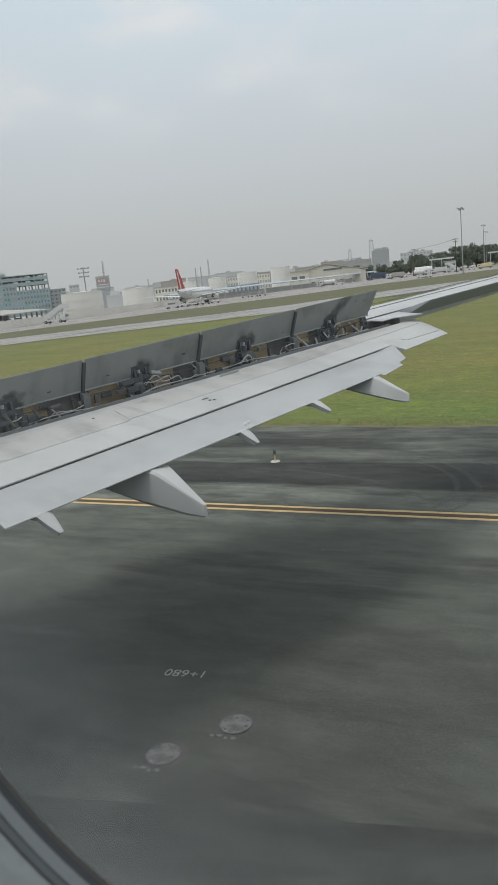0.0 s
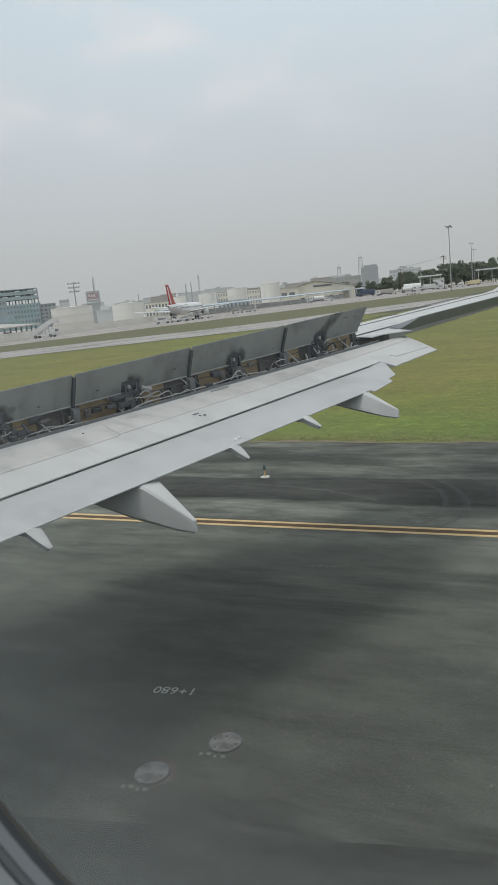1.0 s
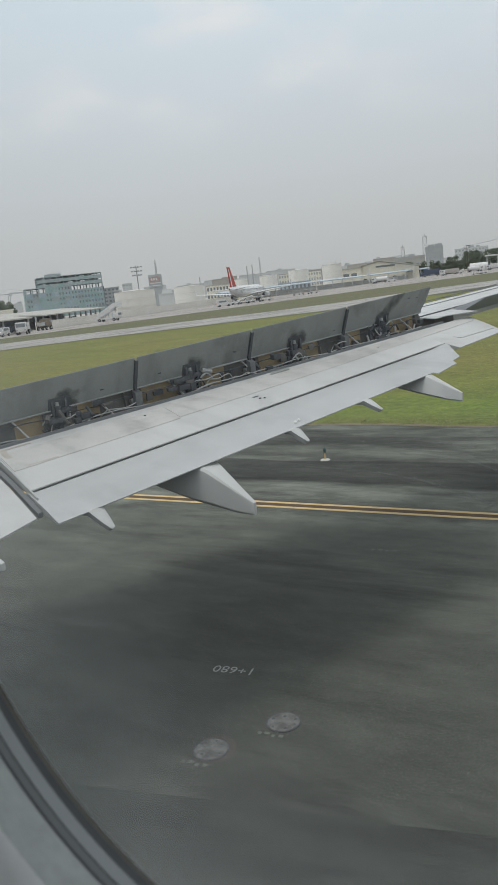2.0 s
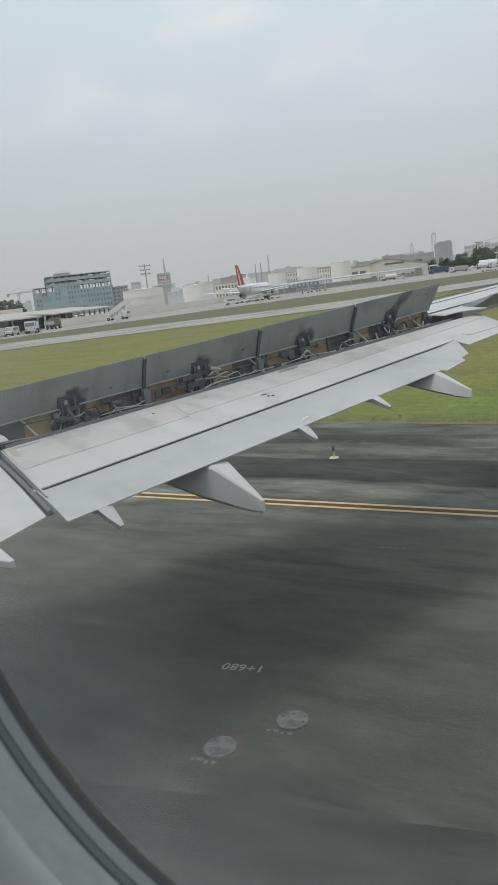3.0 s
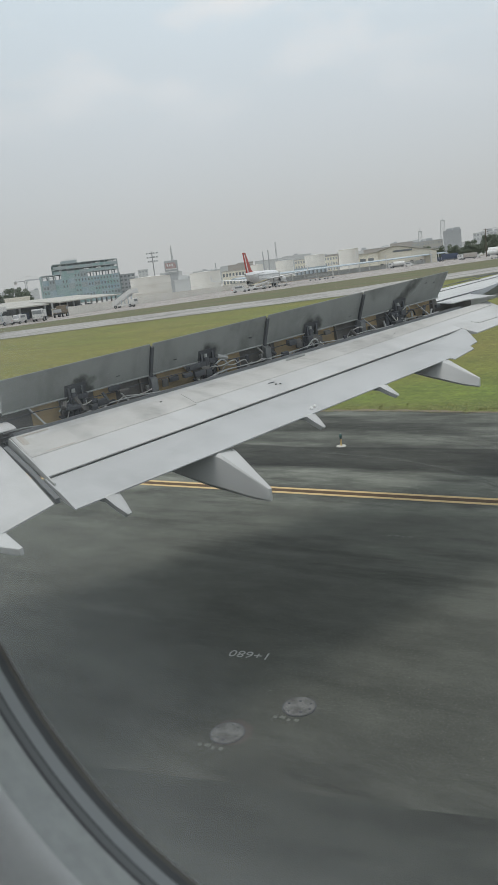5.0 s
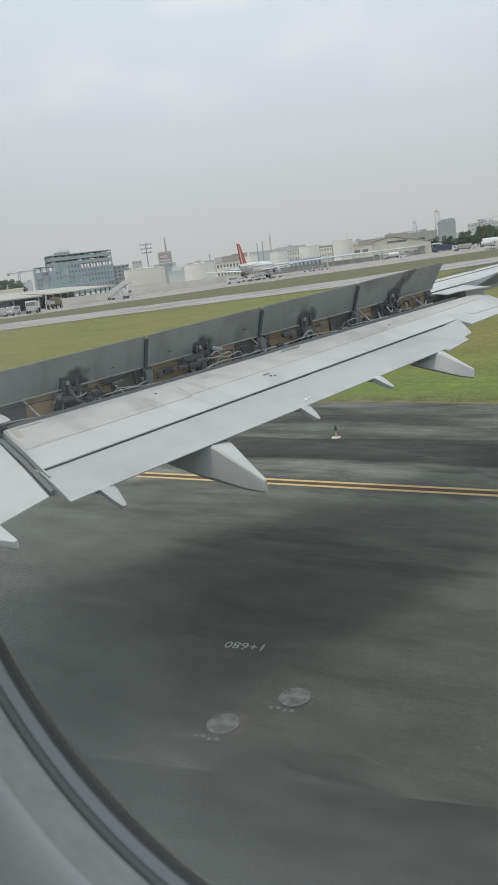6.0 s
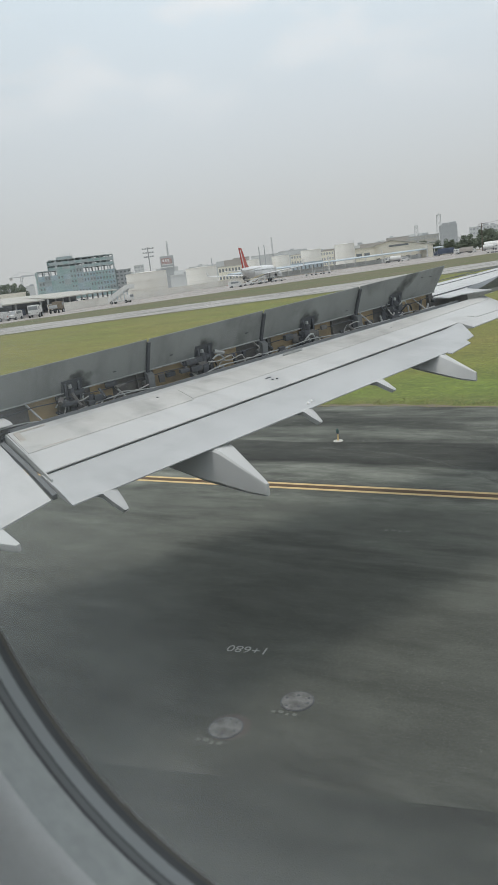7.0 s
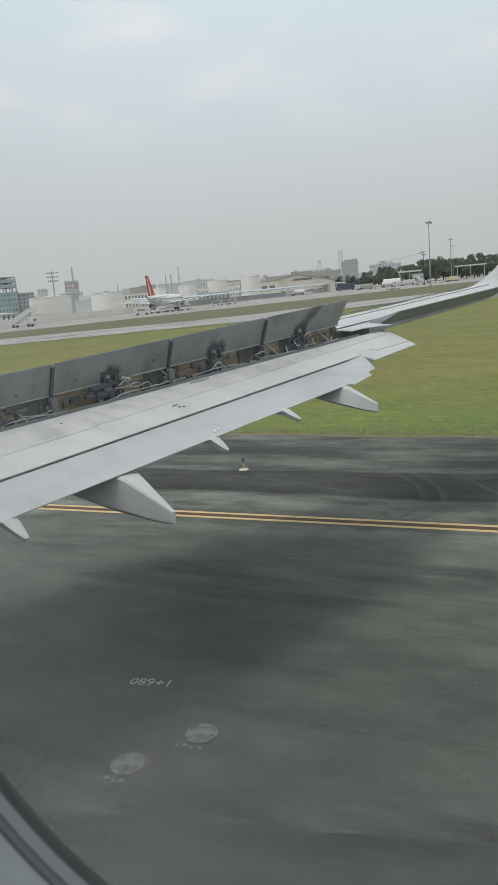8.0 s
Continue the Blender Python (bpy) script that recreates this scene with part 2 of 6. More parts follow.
M_BAR = mat("white_marking_paint", (0.58, 0.57, 0.52), 0.75, scale=1.2, col2=(0.46, 0.45, 0.41), var=0.25, bump=0.3, fine=20)
M_BARK = mat("bark", (0.12, 0.09, 0.065), 0.9, scale=2, var=0.4, bump=0.4)
M_LEAF = mat("tree_leaves", (0.115, 0.145, 0.095), 0.7, scale=0.25, col2=(0.14, 0.165, 0.11), var=0.3, bump=0.0)
M_BLADE = mat("grass_blades", (0.185, 0.225, 0.055), 0.7, scale=0.5, col2=(0.27, 0.24, 0.105), var=0.2, bump=0.0)
M_SOIL = mat("bare_soil", (0.215, 0.175, 0.125), 0.9, scale=0.2, col2=(0.145, 0.118, 0.085), var=0.3, fine=3, bump=0.3)
M_WORN = mat("worn_stencil_paint", (0.165, 0.17, 0.145), 0.85, scale=9, col2=(0.11, 0.115, 0.105), var=0.15, bump=0.2, fine=60)
M_DISC = mat("white_disc_enamel", (0.85, 0.85, 0.84), 0.3, scale=8, var=0.5, bump=0.0, grain=0.02)
M_YELLV = mat("yellow_vehicle_paint", (0.62, 0.50, 0.20), 0.4, scale=0.8, col2=(0.66, 0.62, 0.5), var=0.6, bump=0.02)
M_TEAL = glass_mat("green_glass", (0.05, 0.11, 0.10), 0.15)
M_LID = mat("worn_pale_lid", (0.205, 0.205, 0.20), 0.75, 0.1, scale=7, col2=(0.10, 0.10, 0.095), var=0.75, bump=0.3)
M_RUST = mat("rusty_stain", (0.072, 0.058, 0.050), 0.9, scale=6, col2=(0.10, 0.095, 0.085), var=0.5, bump=0.2)
M_CHAIN = mat("worn_white_stencil", (0.50, 0.50, 0.48), 0.85, scale=14, col2=(0.26, 0.26, 0.25), var=0.4, bump=0.2, fine=60)


def soot_on(m, first, step, z0, slope):
    """Oily smears round the actuators, one to each panel, and a long diagonal run on the outermost, faded by noise."""
    n, l = m.node_tree.nodes, m.node_tree.links
    b = n["Principled BSDF"]
    src = b.inputs["Base Color"].links[0].from_socket

    def op(kind, a, c):
        x = n.new("ShaderNodeMath")
        x.operation = kind
        for k, v in enumerate((a, c)):
            if isinstance(v, (int, float)):
                x.inputs[k].default_value = v
            else:
                l.new(v, x.inputs[k])
        return x.outputs[0]

    t, sp_, no = n.new("ShaderNodeTexCoord"), n.new("ShaderNodeSeparateXYZ"), n.new("ShaderNodeTexNoise")
    l.new(t.outputs["Object"], sp_.inputs[0])
    no.inputs["Scale"].default_value, no.inputs["Detail"].default_value = 9.0, 7
    l.new(t.outputs["Object"], no.inputs["Vector"])
    y = op("SUBTRACT", sp_.outputs[1], first)
    u = op("ABSOLUTE", op("SUBTRACT", op("FRACT", op("DIVIDE", y, step), 0.0), 0.45), 0.0)
    h = op("SUBTRACT", op("SUBTRACT", sp_.outputs[2], z0), op("MULTIPLY", y, slope))
    d = op("ADD", op("POWER", op("DIVIDE", u, 0.085), 2.0), op("POWER", op("DIVIDE", op("ABSOLUTE", op("SUBTRACT", h, 0.17), 0.0), 0.13), 2.0))
    d = op("ADD", d, op("MULTIPLY", op("SUBTRACT", no.outputs[0], 0.5), 3.4))
    run = op("ABSOLUTE", op("DIVIDE", op("SUBTRACT", op("SUBTRACT", y, 3 * step + 0.58), op("MULTIPLY", h, 0.75)), 0.15), 0.0)
    run = op("ADD", op("ADD", op("MULTIPLY", run, run), 0.55), op("MULTIPLY", op("SUBTRACT", no.outputs[0], 0.5), 1.6))
    d = op("MINIMUM", d, run)
    r = n.new("ShaderNodeMapRange")
    r.interpolation_type = "SMOOTHSTEP"
    r.inputs[1].default_value, r.inputs[2].default_value, r.inputs[3].default_value, r.inputs[4].default_value = 0.1, 1.7, 0.20, 1.0
    l.new(d, r.inputs[0])
    x = n.new("ShaderNodeMix")
    x.data_type, x.blend_type = "RGBA", "MULTIPLY"
    x.inputs[0].default_value = 1.0
    l.new(src, x.inputs[6])
    l.new(r.outputs[0], x.inputs[7])
    l.new(x.outputs[2], b.inputs["Base Color"])


def weathered(m, amount):
    """Chordwise dirt streaks, smudges and small dark chips on painted wing skin."""
    n, l = m.node_tree.nodes, m.node_tree.links
    b = n["Principled BSDF"]
    last = b.inputs["Base Color"].links[0].from_socket
    t = n.new("ShaderNodeTexCoord")
    for scale, st, a0, a1, lo, hi in ((1.3, (0.6, 3.2, 1), 0.50, 0.75, 1.0, 1 - 0.34 * amount), (1.7, (1, 1, 1), 0.50, 0.70, 1.0, 1 - 0.42 * amount), (9.0, (1.6, 1, 1), 0.68, 0.72, 1.0, 1 - 0.75 * amount), (0.8, (1, 1, 1), 0.3, 0.7, 1.04, 0.95)):
        mp_, no, r, x = n.new("ShaderNodeMapping"), n.new("ShaderNodeTexNoise"), n.new("ShaderNodeMapRange"), n.new("ShaderNodeMix")
        mp_.inputs["Rotation"].default_value = (0, 0, 0.344)
        mp_.inputs["Scale"].default_value = st
        no.inputs["Scale"].default_value, no.inputs["Detail"].default_value, no.inputs["Roughness"].default_value = scale, 8, 0.62
        r.inputs[1].default_value, r.inputs[2].default_value, r.inputs[3].default_value, r.inputs[4].default_value = a0, a1, lo, hi
        x.data_type, x.blend_type = "RGBA", "MULTIPLY"
        x.inputs[0].default_value = 1.0
        l.new(t.outputs["Object"], mp_.inputs[0])
        l.new(mp_.outputs[0], no.inputs["Vector"])
        l.new(no.outputs[0], r.inputs[0])
        l.new(last, x.inputs[6])
        l.new(r.outputs[0], x.inputs[7])
        last = x.outputs[2]
    l.new(last, b.inputs["Base Color"])


for m_, a_ in ((M_WHITE, 0.42), (M_SHROUD, 0.75), (M_TAB, 0.36), (M_FAIR, 0.3), (M_UNDER, 0.8)):
    weathered(m_, a_)
soot_on(M_UNDER, 4.9, 1.607, 3.1756, 0.074)


def turf_mat():
    """Mown turf: lusher beside the drained runway edge, drier farther out, with drifts, tussocks and fine blades."""
    m = mat("turf", (0.088, 0.146, 0.012), 0.9, scale=0.11, col2=(0.178, 0.158, 0.034), var=0.62, bump=0.6, fine=1.6)
    n, l = m.node_tree.nodes, m.node_tree.links
    b = n["Principled BSDF"]
    last = b.inputs["Base Color"].links[0].from_socket
    t = n.new("ShaderNodeTexCoord")
    sp_, no, ad, rp, mx = n.new("ShaderNodeSeparateXYZ"), n.new("ShaderNodeTexNoise"), n.new("ShaderNodeMath"), n.new("ShaderNodeValToRGB"), n.new("ShaderNodeMix")
    no.inputs["Scale"].default_value, no.inputs["Detail"].default_value, no.inputs["Roughness"].default_value = 0.22, 7, 0.65
    ad.operation, ad.inputs[2].default_value = "MULTIPLY_ADD", -5.0
    ad.inputs[1].default_value = 10.0
    l.new(t.outputs["Object"], sp_.inputs[0])
    l.new(t.outputs["Object"], no.inputs["Vector"])
    l.new(no.outputs[0], ad.inputs[0])
    pos, rng = n.new("ShaderNodeMath"), n.new("ShaderNodeMapRange")
    l.new(ad.outputs[0], pos.inputs[0])
    l.new(sp_.outputs[1], pos.inputs[1])
    rng.inputs[1].default_value, rng.inputs[2].default_value = 15.0, 65.0
    l.new(pos.outputs[0], rng.inputs[0])
    for k, (y, c) in enumerate(((19.0, (0.115, 0.135, 0.030)), (22.5, (0.092, 0.158, 0.014)), (27.0, (0.128, 0.146, 0.018)), (35.0, (0.172, 0.152, 0.028)), (65.0, (0.150, 0.148, 0.027)))):
        e = rp.color_ramp.elements[0] if k == 0 else rp.color_ramp.elements[-1] if k == 4 else rp.color_ramp.elements.new((y - 15) / 50)
        e.position, e.color = (y - 15) / 50, (*c, 1)
    l.new(rng.outputs[0], rp.inputs[0])
    mx.data_type = "RGBA"
    mx.inputs[0].default_value = 0.62
    l.new(last, mx.inputs[6])
    l.new(rp.outputs[0], mx.inputs[7])
    last = mx.outputs[2]
    for scale, st, lo, hi in ((0.35, (0.5, 1, 1), 0.84, 1.16), (2.2, (0.7, 1, 1), 0.82, 1.18), (9, (1, 1, 1), 0.66, 1.34)):
        mp_, no, r, x = n.new("ShaderNodeMapping"), n.new("ShaderNodeTexNoise"), n.new("ShaderNodeMapRange"), n.new("ShaderNodeMix")
        mp_.inputs["Scale"].default_value = st
        no.inputs["Scale"].default_value, no.inputs["Detail"].default_value, no.inputs["Roughness"].default_value = scale, 6, 0.65
        r.inputs[1].default_value, r.inputs[2].default_value, r.inputs[3].default_value, r.inputs[4].default_value = 0.33, 0.67, lo, hi
        x.data_type, x.blend_type = "RGBA", "MULTIPLY"
        x.inputs[0].default_value = 1.0
        l.new(t.outputs["Object"], mp_.inputs[0])
        l.new(mp_.outputs[0], no.inputs["Vector"])
        l.new(no.outputs[0], r.inputs[0])
        l.new(last, x.inputs[6])
        l.new(r.outputs[0], x.inputs[7])
        last = x.outputs[2]
    l.new(last, b.inputs["Base Color"])
    return m


def asphalt_mat(name, base, skew=0.0, bands=False):
    """Asphalt: grain, patches, rubber streaks along the way of travel, and (bands) old surface dressings side by side."""
    m = bpy.data.materials.new(name)
    m.use_nodes = True
    n, l = m.node_tree.nodes, m.node_tree.links
    b = n["Principled BSDF"]
    b.inputs["Roughness"].default_value, b.inputs["Specular IOR Level"].default_value = 0.9, 0.25
    t, rot = n.new("ShaderNodeTexCoord"), n.new("ShaderNodeMapping")
    rot.inputs["Rotation"].default_value = (0, 0, -skew)
    l.new(t.outputs["Object"], rot.inputs[0])

    def noise_at(scale, st, detail=5, rough=0.55):
        q, x = n.new("ShaderNodeMapping"), n.new("ShaderNodeTexNoise")
        q.inputs["Scale"].default_value = st
        x.inputs["Scale"].default_value, x.inputs["Detail"].default_value, x.inputs["Roughness"].default_value = scale, detail, rough
        l.new(rot.outputs[0], q.inputs[0])
        l.new(q.outputs[0], x.inputs["Vector"])
        return x.outputs[0]

    def ranged(src, a0, a1, b0, b1):
        r = n.new("ShaderNodeMapRange")
        for k, v in enumerate((a0, a1, b0, b1)):
            r.inputs[k + 1].default_value = v
        l.new(src, r.inputs[0])
        return r.outputs[0]

    def times(a, bb):
        x = n.new("ShaderNodeMath")
        x.operation = "MULTIPLY"
        l.new(a, x.inputs[0])
        l.new(bb, x.inputs[1])
        return x.outputs[0]

    streak = ranged(noise_at(0.40, (0.42, 1.0, 1), 10, 0.72), 0.38, 0.62, 0.82, 1.14)
    smear = ranged(noise_at(0.36, (0.15, 1.0, 1), 12, 0.70), 0.51, 0.60, 1.0, 0.58)
    thin = times(smear, ranged(noise_at(1.9, (0.22, 1.0, 1), 10, 0.78), 0.38, 0.62, 0.92, 1.08))
    patch = ranged(noise_at(1.1, (0.6, 1, 1), 10, 0.74), 0.36, 0.64, 0.82, 1.18)
    grain = ranged(noise_at(38, (1, 1, 1), 3, 0.7), 0.25, 0.8, 0.72, 1.32)
    speck = ranged(noise_at(22, (1, 1, 1), 2), 0.70, 0.76, 1.0, 2.4)
    v = times(times(times(streak, thin), patch), times(grain, speck))
    if bands:
        s = n.new("ShaderNodeSeparateXYZ")
        l.new(rot.outputs[0], s.inputs[0])
        wob = ranged(noise_at(0.5, (0.35, 1, 1)), 0.2, 0.8, -0.22, 0.22)
        add = n.new("ShaderNodeMath")
        l.new(s.outputs[1], add.inputs[0])
        l.new(wob, add.inputs[1])
        pos = ranged(add.outputs[0], 0.0, 24.0, 0.0, 1.0)
        rp = n.new("ShaderNodeValToRGB")
        els = ((0.0, 0.77), (4.3, 0.75), (6.2, 0.78), (7.8, 0.80), (9.4, 0.94), (10.8, 1.12), (12.6, 1.18), (14.50, 1.26), (14.56, 0.42), (16.5, 0.38), (16.58, 0.92), (20.0, 0.90), (24.0, 1.0))
        for k, (y, g) in enumerate(els):
            e = rp.color_ramp.elements[0] if k == 0 else rp.color_ramp.elements[-1] if k == len(els) - 1 else rp.color_ramp.elements.new(y / 24)
            e.position, e.color = y / 24, (g * 0.8, g * 0.8, g * 0.8, 1)
        l.new(pos, rp.inputs[0])
        v = times(v, rp.outputs[0])
        # the strip outside the edge line is scuffed and stained
        scuffed = times(ranged(noise_at(1.0, (0.30, 1, 1), 12, 0.76), 0.40, 0.60, 0.62, 1.42), ranged(noise_at(0.55, (0.5, 1, 1), 9, 0.7), 0.40, 0.60, 0.80, 1.18))
        only = n.new("ShaderNodeMix")
        l.new(ranged(pos, 11.6 / 24, 12.4 / 24, 0.0, 1.0), only.inputs[0])
        only.inputs[2].default_value = 1.0
        l.new(scuffed, only.inputs[3])
        v = times(v, only.outputs[0])
    col = n.new("ShaderNodeMix")
    col.data_type, col.blend_type = "RGBA", "MULTIPLY"
    col.inputs[0].default_value = 1.0
    col.inputs[6].default_value = (*base, 1)
    l.new(v, col.inputs[7])
    l.new(col.outputs[2], b.inputs["Base Color"])
    bp = n.new("ShaderNodeBump")
    bp.inputs["Strength"].default_value, bp.inputs["Distance"].default_value = 0.5, 0.01
    l.new(noise_at(60, (1, 1, 1), 3, 0.7), bp.inputs["Height"])
    l.new(bp.outputs[0], b.inputs["Normal"])
    return m


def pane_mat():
    """Scratched acrylic, clear, with dust and painted haze and glare, denser towards the rim."""
    m = bpy.data.materials.new("dusty_hazed_acrylic")
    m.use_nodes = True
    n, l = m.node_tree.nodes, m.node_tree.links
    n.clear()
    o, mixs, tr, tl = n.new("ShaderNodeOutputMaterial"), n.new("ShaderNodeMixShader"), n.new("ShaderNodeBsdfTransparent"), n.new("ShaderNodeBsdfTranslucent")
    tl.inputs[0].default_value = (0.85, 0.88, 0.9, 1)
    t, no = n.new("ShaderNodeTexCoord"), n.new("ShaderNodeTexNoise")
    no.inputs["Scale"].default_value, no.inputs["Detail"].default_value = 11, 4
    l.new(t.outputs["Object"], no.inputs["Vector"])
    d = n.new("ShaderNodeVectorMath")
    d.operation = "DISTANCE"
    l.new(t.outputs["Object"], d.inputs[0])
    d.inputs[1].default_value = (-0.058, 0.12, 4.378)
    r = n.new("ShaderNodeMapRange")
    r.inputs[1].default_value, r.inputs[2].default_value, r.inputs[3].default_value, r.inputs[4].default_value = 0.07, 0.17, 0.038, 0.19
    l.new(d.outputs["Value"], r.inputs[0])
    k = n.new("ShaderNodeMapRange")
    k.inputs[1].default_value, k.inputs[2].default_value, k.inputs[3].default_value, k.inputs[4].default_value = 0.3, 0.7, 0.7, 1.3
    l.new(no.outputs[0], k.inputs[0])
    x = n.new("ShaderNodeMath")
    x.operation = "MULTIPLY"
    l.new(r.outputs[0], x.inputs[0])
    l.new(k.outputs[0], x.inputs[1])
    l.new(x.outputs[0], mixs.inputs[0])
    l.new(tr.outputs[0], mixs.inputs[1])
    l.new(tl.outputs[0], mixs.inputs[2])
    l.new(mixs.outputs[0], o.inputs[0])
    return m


def scuff_mat():
    """Thin scuff: pale rubber dust with gaps where the asphalt shows."""
    m = bpy.data.materials.new("tyre_scuff")
    m.use_nodes = True
    n, l = m.node_tree.nodes, m.node_tree.links
    b = n["Principled BSDF"]
    b.inputs["Base Color"].default_value, b.inputs["Roughness"].default_value = (0.20, 0.205, 0.19, 1), 0.9
    t, no, r, tr, mx = n.new("ShaderNodeTexCoord"), n.new("ShaderNodeTexNoise"), n.new("ShaderNodeMapRange"), n.new("ShaderNodeBsdfTransparent"), n.new("ShaderNodeMixShader")
    no.inputs["Scale"].default_value, no.inputs["Detail"].default_value, no.inputs["Roughness"].default_value = 5.0, 8, 0.75
    r.inputs[1].default_value, r.inputs[2].default_value, r.inputs[3].default_value, r.inputs[4].default_value = 0.35, 0.7, 0.03, 0.32
    l.new(t.outputs["Object"], no.inputs["Vector"])
    l.new(no.outputs[0], r.inputs[0])
    l.new(r.outputs[0], mx.inputs[0])
    l.new(tr.outputs[0], mx.inputs[1])
    l.new(b.outputs[0], mx.inputs[2])
    l.new(mx.outputs[0], n["Material Output"].inputs[0])
    return m


M_SCUFF = scuff_mat()
M_TURF = turf_mat()
SKEW = math.atan(0.085)
M_RUNWAY = asphalt_mat("runway_asphalt", (0.1375, 0.145, 0.124), SKEW, bands=True)
M_PATCH = asphalt_mat("newer_asphalt", (0.060, 0.065, 0.057), 0.3)
M_ROAD = asphalt_mat("pale_asphalt", (0.36, 0.35, 0.33), radians(75))
M_TAXI = asphalt_mat("taxiway_asphalt", (0.37, 0.345, 0.325), radians(88))
M_VERGE = mat("worn_verge", (0.085, 0.110, 0.030), 0.9, scale=0.09, col2=(0.135, 0.108, 0.062), var=0.55, fine=1.2, bump=0.4, grain=0.2)
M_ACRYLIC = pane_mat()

# ---------------------------------------------------------------- ground
bm = bmesh.new()
bmesh.ops.create_grid(bm, x_segments=8, y_segments=8, size=4000)
bmesh.ops.translate(bm, vec=(0, 0, -0.03), verts=bm.verts[:])
tagged(part("ground", bm, M_TURF), "wide airfield turf, yellowish green and mown", "ground", kind="structure")


def edge_y(x):
    """The runway's edge against the grass, slightly ragged."""
    return 20.05 + 0.035 * (x + 8) + 0.16 * noise.noise((x * 0.35, 3.1, 0)) + 0.07 * noise.noise((x * 1.9, 7.7, 0))


def sheet(name, near, far_side, z, material, label, category):
    bm = bmesh.new()
    a, b = [bm.verts.new((p[0], p[1], z)) for p in near], [bm.verts.new((p[0], p[1], z)) for p in far_side]
    ring_faces(bm, a, b, closed=False)
    return tagged(part(name, bm, material), label, category, kind="structure")


xs = [-400 + 10 * k for k in range(34)] + [-60 + 0.25 * k for k in range(320)] + [20 + 10 * k for k in range(30)]
sheet("runway", [(x, -70) for x in xs], [(x, edge_y(x)) for x in xs], 0.0, M_RUNWAY, "dark patched runway asphalt with rubber streaks", "runway")


def cross_strip(name, near_pts, far_pts, z, material, label, category, lo=-140, hi=900):
    rows = []
    for (x0, y0), (x1, y1) in (near_pts, far_pts):
        s = (x1 - x0) / (y1 - y0)
        rows.append([(x0 + s * (y - y0) - 5 + 0.5 * noise.noise((y * 0.05, x0, 0)), y) for y in np.linspace(y0 + lo, y0 + hi, 60)])
    return sheet(name, rows[0], rows[1], z, material, label, category)


def edge_line(pts, n=70):
    """Points along a bent edge, slightly wavy, as a road's side is worn."""
    ys = [p[1] for p in pts]
    return [(float(np.interp(y, ys, [p[0] for p in pts])) + 0.6 * noise.noise((y * 0.05, pts[0][0], 0)), y) for y in np.linspace(ys[0], ys[-1], n)]


sheet("service_road", edge_line([(-112, 25), (-85, 64), (-79, 72), (-72, 82), (-63.3, 89), (-53.5, 98), (-46, 137), (-16, 205), (30, 300), (300, 900)]), edge_line([(-150, 25), (-104.5, 78.5), (-96.5, 88), (-88, 100), (-78, 108), (-69.5, 120), (-59, 170), (-22, 250), (12, 318), (285, 900)]), 0.0, M_ROAD, "pale grey concrete service road across the grass", "road")
sheet("verge", edge_line([(-110, 24), (-83.2, 62.5), (-77.2, 70.5), (-70.2, 80.5), (-61.5, 87.5), (-51.7, 96.5), (-44.2, 136), (-14.5, 204), (31.5, 299), (301, 880)]), edge_line([(-151, 26), (-135, 90), (-131, 100), (-117, 200), (-102, 344), (-61, 440), (1, 540), (121, 700), (180, 780), (250, 880)]), -0.006, M_VERGE, "worn verge of dry grass and soil between the roads", "verge")
sheet("taxiway", edge_line([(-148, -60), (-127, 100), (-108, 200), (-86, 344), (-44, 440), (12, 540), (120, 700)]), edge_line([(-178, -60), (-177, 118), (-171, 500), (-150, 720), (-100, 800), (0, 860), (120, 900)]), 0.01, M_TAXI, "wide grey taxiway in front of the tank farm", "taxiway")
sheet("dark_strip", edge_line([(-50, 118), (-40, 128), (-34, 145), (-14, 190), (24, 300)], 40), edge_line([(-52, 118), (-56, 132), (-53, 145), (-36, 190), (10, 300)], 40), -0.012, M_RUNWAY, "dark asphalt strip beside the service road", "road")
cross_strip("soil_verge", ((-172, 118), (-167, 500)), ((-192, 130), (-187, 500)), 0.0, M_SOIL, "strip of bare brown soil along the wall", "soil", lo=-60)
cross_strip("apron", ((-192.5, 130), (-187.5, 500)), ((-900, 130), (-900, 500)), 0.0, M_CONC, "dusty concrete yards behind the wall", "apron", lo=-60)

# painted lines on the runway
LINE_Y = lambda x: 12.45 + 0.085 * (x + 6)


def stripe(name, off, w, x0, x1, z, material, label):
    bm = bmesh.new()
    n = int((x1 - x0) / 2)
    a = [bm.verts.new((x0 + (x1 - x0) * k / n, LINE_Y(x0 + (x1 - x0) * k / n) + off - w / 2, z)) for k in range(n + 1)]
    b = [bm.verts.new((v.co.x, v.co.y + w, z)) for v in a]
    ring_faces(bm, a, b, closed=False)
    return tagged(part(name, bm, material), label, "line marking", kind="structure")


stripe("line_border", 0.0, 0.18, -120, -2.15, 0.004, M_LINEDARK, "dark border band between two yellow lines")
stripe("yellow_line", -0.140, 0.105, -120, -2.15, 0.005, M_YELL, "worn yellow edge line on asphalt")
stripe("yellow_line", 0.140, 0.105, -120, -2.15, 0.005, M_YELL, "worn yellow edge line on asphalt")
stripe("white_bar", 0.0, 0.62, -2.1, 24, 0.006, M_BAR, "broad white bar where the yellow lines end")


PATCH_X = [-40 + 0.5 * k for k in range(120)]
